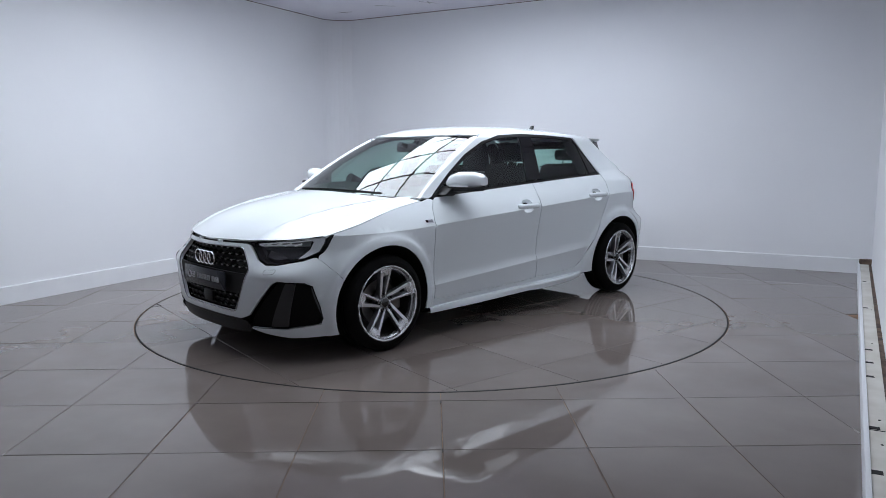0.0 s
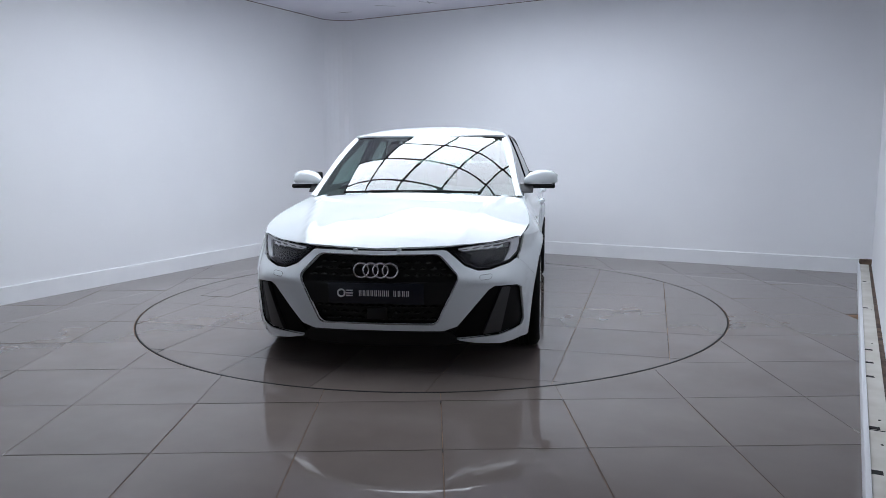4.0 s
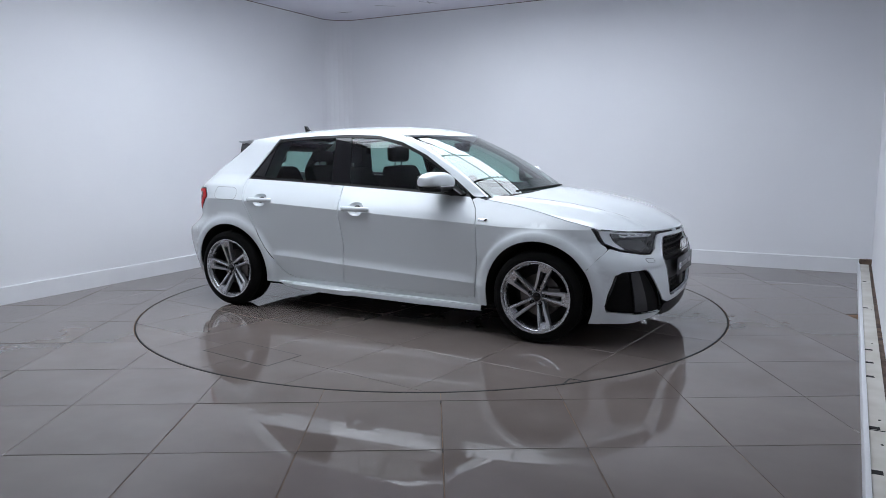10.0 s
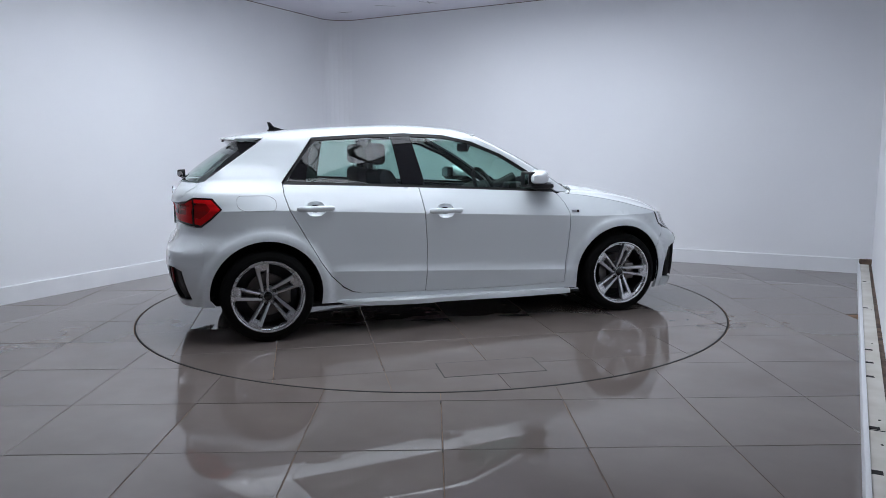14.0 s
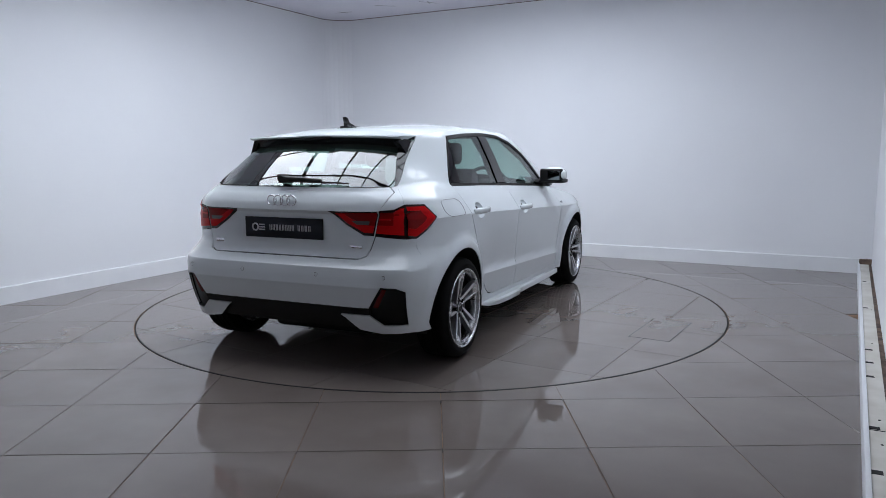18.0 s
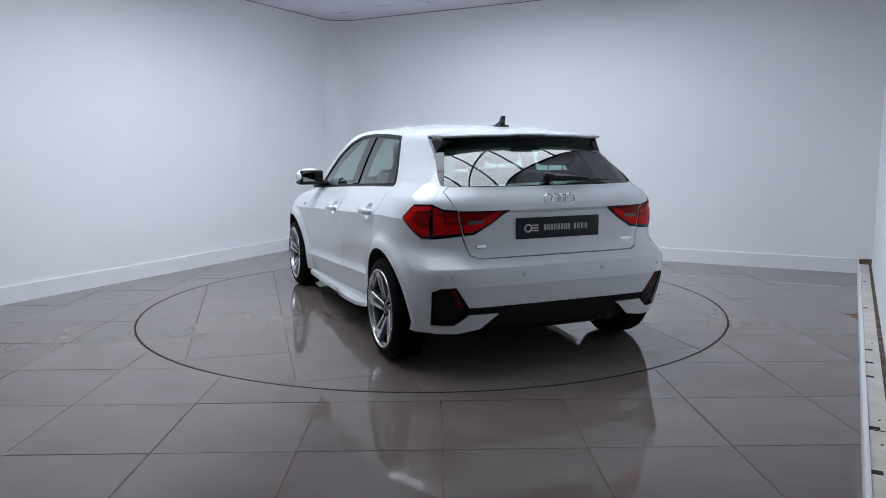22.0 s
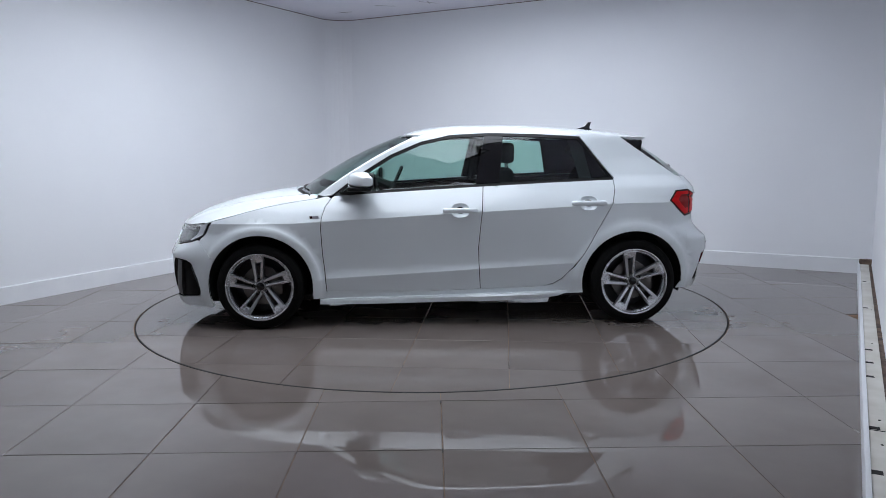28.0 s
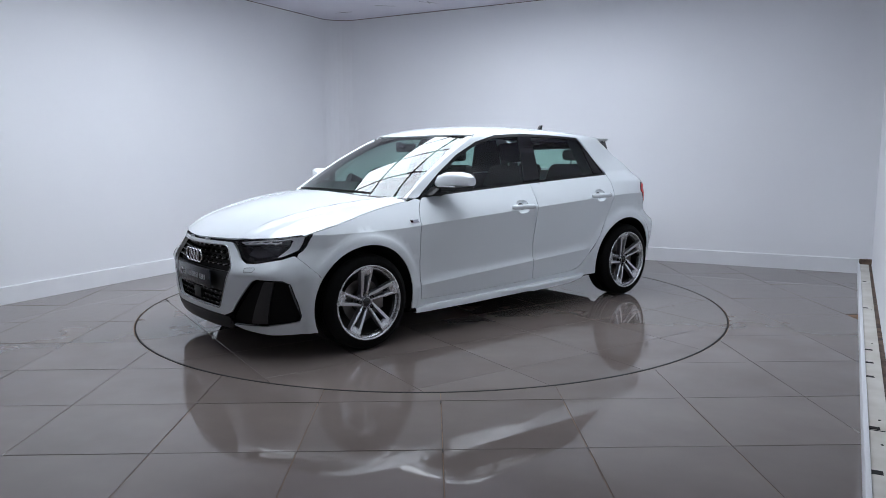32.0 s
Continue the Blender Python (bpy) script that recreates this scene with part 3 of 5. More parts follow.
def fender_top(x):
    """Where the fender meets the bonnet."""
    z = 0.8
    for _ in range(30):
        z = 0.5 * z + 0.5 * float(hood_z(x, side_y(x, z)))
    return z


G = 0.0027  # half a panel gap
DOOR_FRONT = [(0.795, 0.885), (0.835, 0.83), (0.858, 0.76), (0.864, 0.677), (0.858, 0.50), (0.848, 0.398), (0.838, 0.245)]
DOOR_SPLIT = [(-0.245, 0.962), (-0.232, 0.80), (-0.222, 0.698), (-0.208, 0.543), (-0.212, 0.40), (-0.221, 0.25)]
DOOR_REAR = [(-1.155, 1.002), (-1.153, 0.93), (-1.125, 0.83), (-1.02, 0.64), (-0.93, 0.48), (-0.86, 0.385), (-0.79, 0.315), (-0.73, 0.28), (-0.66, 0.262)]


def crease_lines(lower):
    out = []
    for z0 in ((UPPER_CREASE, LOWER_CREASE) if lower else (UPPER_CREASE,)):
        for d in (-0.0025, 0.0025):
            out.append([(x, z0 + d - 0.050 * max(min(x, 1.05), -1.25)) for x in (-1.75, -1.25, 1.05, 1.66)])
    for c in (HALF_BASE, -HALF_BASE):
        for r in (0.032, 0.056, 0.080):
            out.append(arch(c, -10, 190, 36, ARCH_R + r))
    return out


def cup_outline(hx, hz, k=1.0):
    """Rounded hollow behind a door handle."""
    out = []
    for q in np.linspace(0, 2 * math.pi, 25)[:-1]:
        c, d = math.cos(q), math.sin(q)
        out.append((hx + k * 0.060 * math.copysign(abs(c) ** 0.75, c), hz + k * 0.047 * math.copysign(abs(d) ** 0.75, d)))
    return out


def cup_map(s, hx, hz):
    def f(p):
        x, z = p[:, 0], p[:, 1]
        r = np.abs((x - hx) / 0.060) ** 2.6 + np.abs((z - hz) / 0.047) ** 2.6
        return np.stack([x, s * (side_y(x, z) - 0.026 * np.clip(1 - r, 0, 1) ** 0.8), z], 1)
    return f


def car_side(s, car):
    side = on_side(s)
    left = s > 0
    word = "left" if left else "right"
    # front fender
    top = [(x, fender_top(x) - 0.004) for x in (0.90, 1.0, 1.1, 1.2, 1.3, 1.4, 1.5, 1.58, 1.635)]
    f = top + [(float(front_x(y, z)) - 0.004, z) for y, z in ((0.770, 0.733), (0.768, 0.70), (0.761, 0.66), (0.754, 0.635), (0.744, 0.618))] + [(1.700, 0.600), (1.646, 0.54), (1.592, 0.478)] + arch(HALF_BASE, 29.5, 180) + [(0.928, 0.20), (0.842, 0.20)]
    f += [(a + G, b) for a, b in DOOR_FRONT[::-1]] + [(0.83, 0.897)]
    shell("front_fender", skin(side, f, 0.03, lines=crease_lines(False)), PAINT, car)
    # doors
    d = [(a - G, b) for a, b in DOOR_FRONT] + [(0.40, 0.238), (0.10, 0.242), (-0.221 + G, 0.25)] + [(a + G, b) for a, b in DOOR_SPLIT[::-1][1:-1]]
    d += [(-0.245 + G, belt_z(-0.245) - 0.008), (0.27, belt_z(0.27) - 0.008), (0.772, 0.899)]
    shell("front_door", skin(side, d, 0.03, [cup_outline(-0.082, 0.797)], lines=crease_lines(True)), PAINT, car)
    d = [(a - G, b) for a, b in DOOR_SPLIT[1:]] + [(-0.5, 0.258), (-0.655, 0.262)] + [(a + G, b) for a, b in DOOR_REAR[::-1][1:-1]]
    d += [(-1.152, 0.993), (-0.70, belt_z(-0.70) - 0.008), (-0.245 - G, belt_z(-0.245) - 0.008)]
    shell("rear_door", skin(side, d, 0.03, [cup_outline(-0.962, 0.838)], lines=crease_lines(True)), PAINT, car)
    # sill under the doors
    d = [(0.842, 0.2425), (0.40, 0.2355), (0.10, 0.2395), (-0.22, 0.2475), (-0.5, 0.2555), (-0.655, 0.2595), (-0.73, 0.272), (-0.79, 0.306), (-0.87, 0.385), (-0.926, 0.36), (-0.928, 0.30), (-0.931, 0.25), (-0.937, 0.215), (-0.80, 0.206), (-0.6, 0.198), (0.0, 0.182), (0.3, 0.174), (0.842, 0.165)]
    shell("sill", skin(side, d, 0.03), PAINT, car)
    # quarter panel with the pillar above it
    q = [(-0.80, 0.318), (-0.872, 0.392)] + [(a - G, b) for a, b in DOOR_REAR[::-1][4:]] + [(-1.165, 1.004), (-1.055, 1.145), (-0.945, 1.295)]
    q += [(float(x), float(roof_edge(x)[1])) for x in ROOF_X[26:]]
    q += PILLAR_END + CORNER[1:] + [(-1.590, 0.918), (-1.535, 0.850), (-1.60, 0.785), (-1.662, 0.737), (-1.662, 0.50), (-1.662, 0.236), (-1.60, 0.235)]
    q += [p for p in arch(-HALF_BASE, 190, -4) if p[1] > 0.24] + [(-0.928, 0.25), (-0.90, 0.33)]
    shell("quarter_panel", skin(side, q, 0.03, lines=crease_lines(False)), PAINT, car)
    # roof rail and windscreen pillar
    w = [(-0.945, 1.295), (-0.62, 1.314), (-0.30, 1.323), (-0.03, 1.311), (0.185, 1.263), (0.40, 1.172), (0.58, 1.06), (0.712, 0.966), (0.792, 0.908), (0.83, 0.900), (0.885, 0.905)]
    w += SCREEN_EDGE[1:] + [(0.20, 1.297)] + [(float(x), float(roof_edge(x)[1])) for x in ROOF_X[1:27]]
    shell("roof_rail", skin(side, w, 0.025), PAINT, car)
    # black window surround, pillars, glass
    shrink = [(0.750, 0.917), (0.27, 0.944), (-0.25, 0.971), (-0.70, 0.993), (-1.132, 1.011), (-1.036, 1.14), (-0.927, 1.273), (-0.62, 1.293), (-0.30, 1.302),
              (-0.03, 1.290), (0.173, 1.244), (0.383, 1.156), (0.559, 1.047), (0.684, 0.960)]
    shell("window_surround", skin(on_side(s, -0.002), [(a, b - 0.012) if i < 5 else (a, b + 0.010) for i, (a, b) in enumerate(WINDOW)], 0.03, [shrink], 0.01), BLACKP, car, "black window surround")
    shell("pillar_trim", skin(on_side(s, -0.001), [(-0.195, 0.974), (-0.360, 0.982), (-0.40, 1.296), (-0.265, 1.300)], 0.03, (), 0.008), GLOSSB, car, "gloss black door pillar trim")
    shell("front_side_window", skin(on_side(s, -0.008), [(0.75, 0.918), (0.27, 0.944), (-0.20, 0.970), (-0.268, 1.299), (-0.03, 1.288), (0.17, 1.243), (0.38, 1.155), (0.555, 1.047), (0.69, 0.955)], 0.04, (), 0), GLASS, car, "green-tinted side window")
    shell("rear_side_window", skin(on_side(s, -0.008), [(-0.355, 0.978), (-1.13, 1.012), (-1.03, 1.145), (-0.925, 1.272), (-0.62, 1.291), (-0.395, 1.297)], 0.04, (), 0), GLASS, car, "green-tinted side window")
    shell("pillar_lining", skin(on_side(s, -0.06), [(-0.93, 1.0), (-1.30, 0.99), (-1.10, 1.29), (-0.86, 1.28), (-0.88, 1.22)], 0.05, (), 0), DASHM, car, "dark inner pillar lining")
    shell("window_divider", skin(on_side(s, -0.004), [(-1.005, 1.008), (-1.12, 1.013), (-1.03, 1.145), (-0.93, 1.262), (-0.955, 1.262)], 0.03, (), 0.006), GLOSSB, car, "black corner trim behind the rear window")
    # fuel flap groove on the right, handles, badge
    for hx, hz in ((-0.082, 0.797), (-0.962, 0.838)):
        handle = shell("door_handle", skin(cup_map(s, hx, hz), cup_outline(hx, hz, 0.995), 0.010, (), 0), PAINT, car, "white door handle over a rounded hollow")
        y0 = float(side_y(hx, hz))
        pts = [(hx + 0.116 * k, s * (y0 + 0.030 - 0.026 * abs(k) ** 4), hz + 0.002) for k in np.linspace(-1, 1, 15)]
        part("grip", tube_bm(pts, [0.008] + [0.012] * 13 + [0.008], 12, flat=1.5), PAINT, handle)
    badge = shell("fender_badge", skin(on_side(s, 0.003), [(0.935, 0.754), (0.875, 0.754), (0.878, 0.770), (0.938, 0.770)], 0.03, (), 0.003), CHROME, car, "small chrome fender badge with a dark end")
    shell("badge_end", skin(on_side(s, 0.0045), [(0.934, 0.755), (0.918, 0.755), (0.921, 0.769), (0.937, 0.769)], 0.03, (), 0.003), REDD, badge, "dark red badge end")
    if not left:
        rim = rounded([(-1.445, 0.930), (-1.445, 0.860), (-1.40, 0.835), (-1.21, 0.835), (-1.205, 0.90), (-1.25, 0.928)], 0.05, 5)
        p = on_side(s, 0.0008)(np.array(dense(rim, 0.02)))
        part("fuel_flap", tube_bm(p, 0.0011, 6, True), material("grey_panel_seam", (0.2, 0.2, 0.21), 0.7), car, "thin dark seam of the fuel flap")
    # body side skirt blade
    v = []
    for x, zt, zb, o in ((0.885, 0.190, 0.160, 0.004), (0.80, 0.197, 0.158, 0.020), (0.4, 0.204, 0.160, 0.027), (0.0, 0.209, 0.166, 0.029), (-0.14, 0.211, 0.168, 0.030), (-0.19, 0.213, 0.168, 0.054), (-0.40, 0.217, 0.173, 0.056),
                         (-0.62, 0.221, 0.180, 0.048), (-0.76, 0.223, 0.194, 0.026), (-0.83, 0.224, 0.214, 0.003)):
        y = float(side_y(x, zt))
        v.append([(x, s * (y - 0.02), zt + 0.006), (x, s * (y + o * 0.75), zt), (x, s * (y + o), zt - 0.012), (x, s * (y + o * 0.9), zb), (x, s * (y - 0.03), zb - 0.004)])
    bm = bmesh.new()
    rows = [[bm.verts.new(p) for p in r] for r in v]
    for a, b in zip(rows, rows[1:]):
        for k in range(4):
            bm.faces.new((a[k], a[k + 1], b[k + 1], b[k]))
    bmesh.ops.recalc_face_normals(bm, faces=bm.faces[:])
    part("side_skirt", bm, PAINT, car, "white body-colour side skirt blade")
    # mirror
    mirror_part(s, car)
    # dark inside of the panels
    inner = [(0.95, 0.86), (1.3, 0.78), (1.60, 0.70), (1.60, 0.49)] + arch(HALF_BASE, 29.5, 180) + [(0.928, 0.19), (0.0, 0.19), (-0.6, 0.225), (-0.928, 0.262)] + arch(-HALF_BASE, 0, 180) + [(-1.634, 0.60), (-1.634, 0.70), (-1.50, 0.84), (-1.60, 0.95), (-1.20, 0.985), (-0.25, 0.945), (0.78, 0.89)]
    shell("inner_panel", skin(on_side(s, -0.022), inner, 0.05, (), 0), UNDER, car, "black inner structure behind the panel gaps")
    for c in (HALF_BASE, -HALF_BASE):
        a = np.linspace(-14, 194, 27)
        v, f = [], []
        for i, q in enumerate(a):
            r = ARCH_R - 0.002
            x, z = c + r * math.cos(radians(q)), HUB_Z + r * math.sin(radians(q))
            y = float(side_y(np.clip(x, -1.64, 1.62), max(z, 0.2)))
            v += [(x, s * (y - 0.004), z), (x, s * 0.52, z)]
            if i:
                f.append((2 * i - 2, 2 * i - 1, 2 * i + 1, 2 * i))
        k = len(v)
        v.append((c, s * 0.52, HUB_Z))
        f += [(2 * i + 1, 2 * i + 3, k) for i in range(len(a) - 1)]
        put("wheel_arch_liner", mesh_of("wheel_arch_liner", v, f, UNDER, True), car, "black wheel arch liner")


def mirror_part(s, car):
    """Door mirror: white shell, black foot and underside, glass at the back."""
    sect = [  # distance out, centre x, centre z, half length, half height
        (0.735, 0.630, 0.985, 0.032, 0.022), (0.775, 0.612, 0.995, 0.070, 0.052), (0.83, 0.594, 1.003, 0.082, 0.061), (0.89, 0.575, 1.005, 0.082, 0.059), (0.94, 0.552, 1.001, 0.070, 0.050), (0.966, 0.536, 0.997, 0.040, 0.032)]
    bm = bmesh.new()
    rings = []
    for y, cx, cz, a, b in sect:
        ring = []
        for k in range(20):
            q = 2 * math.pi * k / 20
            cq, sq = math.cos(q), math.sin(q)
            ex = abs(cq) ** 0.6 * math.copysign(1, cq)
            ez = abs(sq) ** 0.65 * math.copysign(1, sq)
            ring.append(bm.verts.new((cx + (a * ex if ex > 0 else a * 0.75 * ex), s * y, cz + b * ez * (1 if ez > 0 else 0.68))))
        rings.append(ring)
    for a, b in zip(rings, rings[1:]):
        for k in range(20):
            bm.faces.new((a[k], a[(k + 1) % 20], b[(k + 1) % 20], b[k]))
    bm.faces.new(rings[0][::-1])
    bm.faces.new(rings[-1])
    bmesh.ops.recalc_face_normals(bm, faces=bm.faces[:])
    mir = part("door_mirror", bm, PAINT, car, "white door mirror with a black foot")
    part("mirror_foot", prism_bm([(0.66, 0.905), (0.74, 0.915), (0.66, 0.965), (0.60, 0.965), (0.56, 0.945)], s * 0.70, s * 0.80, "y", 0.006), BLACKP, mir, "black mirror foot")
    bm = box_bm(0.512, 0.672, min(s * 0.750, s * 0.950), max(s * 0.750, s * 0.950), 0.937, 0.968, 0.012)
    part("mirror_base", bm, BLACKP, mir, "black lower mirror edge")
    bm = box_bm(0.500, 0.535, min(s * 0.762, s * 0.948), max(s * 0.762, s * 0.948), 0.948, 1.052, 0.014, 3)
    part("mirror_rim", bm, BLACKP, mir, "black mirror surround")
    bm = box_bm(0.497, 0.501, min(s * 0.779, s * 0.931), max(s * 0.779, s * 0.931), 0.964, 1.036, 0.0015)
    part("mirror_glass", bm, MIRRORM, mir, "mirror glass", m=pose(0.499, s * 0.855, 1.0, 0, 0, s * 11) @ pose(-0.501, -s * 0.855, -1.0))
    pts = [(0.675 - 0.30 * (abs(y) - 0.78) ** 1.5, s * y, 0.972) for y in np.linspace(0.78, 0.93, 6)]
    part("indicator", tube_bm(pts, 0.004, 6), DRL, mir, "clear indicator strip")


# front outlines (y, z)
GRILLE = [(0.445, 0.535), (0.332, 0.652), (-0.332, 0.652), (-0.445, 0.535), (-0.322, 0.277), (0.322, 0.277)]
LAMP = [(0.368, 0.685), (0.47, 0.598), (0.54, 0.572), (0.60, 0.573), (0.70, 0.597), (0.752, 0.640), (0.765, 0.728), (0.72, 0.722), (0.62, 0.708), (0.50, 0.697)]
LAMP_IN = [(0.375, 0.683), (0.475, 0.602), (0.543, 0.578), (0.60, 0.579), (0.695, 0.602), (0.744, 0.643), (0.757, 0.722), (0.72, 0.716), (0.62, 0.702), (0.50, 0.691)]
VENT = [(0.762, 0.448), (0.744, 0.466), (0.632, 0.474), (0.606, 0.458), (0.440, 0.262), (0.40, 0.190), (0.655, 0.205), (0.762, 0.228), (0.775, 0.262)]


def arch_front_y(z):
    x = HALF_BASE + math.sqrt(max(ARCH_R**2 - (z - HUB_Z) ** 2, 0)) if z < 0.47 else 1.592 + (z - 0.478) * 0.9
    return float(side_y(max(x, 1.592) + 0.0003, z))


def car_front(car):
    half = [(0.352, 0.672), (0.372, 0.668), (0.468, 0.588), (0.54, 0.562), (0.60, 0.563), (0.705, 0.588), (0.735, 0.606)]
    half += [(arch_front_y(z), z) for z in (0.605, 0.59, 0.575, 0.56, 0.54, 0.52, 0.50, 0.478, 0.46, 0.44, 0.42, 0.40, 0.375, 0.35, 0.325, 0.30, 0.275, 0.25, 0.225, 0.20, 0.175, 0.15)]
    half += [(0.66, 0.146), (0.52, 0.166), (0.44, 0.184), (0.43, 0.190), (0.655, 0.199), (0.768, 0.222), (0.782, 0.260), (0.769, 0.451), (0.747, 0.472), (0.632, 0.480), (0.600, 0.462), (0.434, 0.266), (0.36, 0.240)]
    outline = half + [(-a, b) for a, b in half[::-1]]
    ridge = [[(s * 0.40, z), (s * 0.77, z)] for s in (1, -1) for z in (0.514, 0.506, 0.490)]
    piece = skin(on_front(), outline, 0.018, [rounded(GRILLE, 0.03)], 0.02, lines=ridge)
    bumper = shell("front_bumper", piece, PAINT, car, "white front bumper with black vents")
    # bonnet leading gap
    shell("bonnet_gap", skin(on_front(-0.016), [(0.345, 0.70), (-0.345, 0.70), (-0.352, 0.655), (0.352, 0.655)], 0.03, (), 0), UNDER, car, "black slot under the bonnet edge")
    for y in (-0.12, 0.12):
        part("bonnet_stop", box_bm(1.945, 1.980, y - 0.012, y + 0.012, 0.665, 0.684, 0.004), PAINT, bumper)
    # grille
    g = shell("grille", skin(on_front(-0.045), [(a * 1.03, b) for a, b in GRILLE], 0.03, (), 0), UNDER, car, "black single-frame grille with honeycomb inserts")
    p = on_front(0.001)(np.array(dense(rounded(GRILLE, 0.03), 0.03)))
    part("grille_frame", tube_bm(p, 0.0038, 8, True), material("dark_chrome", (0.42, 0.43, 0.45), 0.25, 1.0), g, "thin dark chrome grille frame")
    wall_in, wall_out = on_front(-0.045)(np.array(dense(rounded(GRILLE, 0.03), 0.03))), p
    k = len(p)
    put("grille_wall", mesh_of("grille_wall", np.concatenate([wall_out, wall_in]), [(i, (i + 1) % k, k + (i + 1) % k, k + i) for i in range(k)], GLOSSB, True), g)
    v, f = [], []
    for row, z in enumerate(np.arange(0.300, 0.645, 0.034)):
        if 0.375 < z < 0.512:
            continue
        lim = np.interp(z, [0.277, 0.535, 0.652], [0.315, 0.435, 0.33]) - 0.015
        for y in np.arange(-0.45, 0.451, 0.058):
            y = y + (0.029 if row % 2 else 0)
            if abs(y) > lim:
                continue
            x = float(front_x(y, z)) - 0.020
            k = len(v)
            v += [(x, y - 0.017, z), (x, y, z - 0.006), (x, y + 0.017, z), (x, y, z + 0.006), (x - 0.026, y - 0.026, z), (x - 0.026, y, z - 0.013), (x - 0.026, y + 0.026, z), (x - 0.026, y, z + 0.013)]
            f += [(k, k + 1, k + 2, k + 3)] + [(k + i, k + 4 + i, k + 4 + (i + 1) % 4, k + (i + 1) % 4) for i in range(4)]
    tagged(put("honeycomb", mesh_of("honeycomb", v, f, material("black_grille_stud", (0.02, 0.02, 0.02), 0.25)), g), "rows of gloss black grille studs", kind="stuff")
    band = [(0.43, 0.505), (-0.43, 0.505), (-0.375, 0.385), (0.375, 0.385)]
    shell("plate_band", skin(on_front(-0.012), band, 0.03, (), 0.02), BLACKP, g, "satin black band across the grille")
    part("radar_box", box_bm(1.985, 2.003, -0.055, 0.055, 0.30, 0.365, 0.004), BLACKP, g, "black sensor cover")
    rings(car, 2.012, 0.570, 1, 0.0415, 0.0530, 0.006)
    plate(car, 2.024, 0.447, 1)
    # lower black lip
    lip = [(0.395, 0.232), (-0.395, 0.232), (-0.43, 0.20), (-0.40, 0.16), (-0.2, 0.148), (0.2, 0.148), (0.40, 0.16), (0.43, 0.20)]
    shell("lower_lip", skin(on_front(-0.004), lip, 0.03, (), 0.04), BLACKP, car, "satin black lower lip")
    for s in (1, -1):
        fl = (lambda q: q) if s > 0 else mirror
        v = shell("bumper_vent", skin(on_front(-0.030), fl([(a * 1.004, b) for a, b in VENT]), 0.025, (), 0), VENTB, car, "black bumper side vent")
        a = np.array(dense(fl(VENT), 0.03))
        o, i2 = on_front(-0.002)(a), on_front(-0.030)(a)
        k = len(a)
        put("vent_wall", mesh_of("vent_wall", np.concatenate([o, i2]), [(i, (i + 1) % k, k + (i + 1) % k, k + i) for i in range(k)], GLOSSB, True), v)
        shell("vent_fin", skin(on_front(-0.006), fl([(0.712, 0.462), (0.668, 0.466), (0.570, 0.213), (0.660, 0.216)]), 0.025, (), 0.03), material("vent_fin_plastic", (0.028, 0.028, 0.030), 0.45) if "vent_fin_plastic" not in bpy.data.materials else bpy.data.materials["vent_fin_plastic"], v, "slanted gloss fin")
        headlamp(s, car, fl)
        p = on_front(0.0008)(np.array(dense(fl(rounded([(0.615, 0.545), (0.55, 0.540), (0.555, 0.515), (0.615, 0.520)], 0.012)), 0.02)))
        part("washer_cover", tube_bm(p, 0.0009, 5, True), UNDER, car, "thin seam of the washer cover")


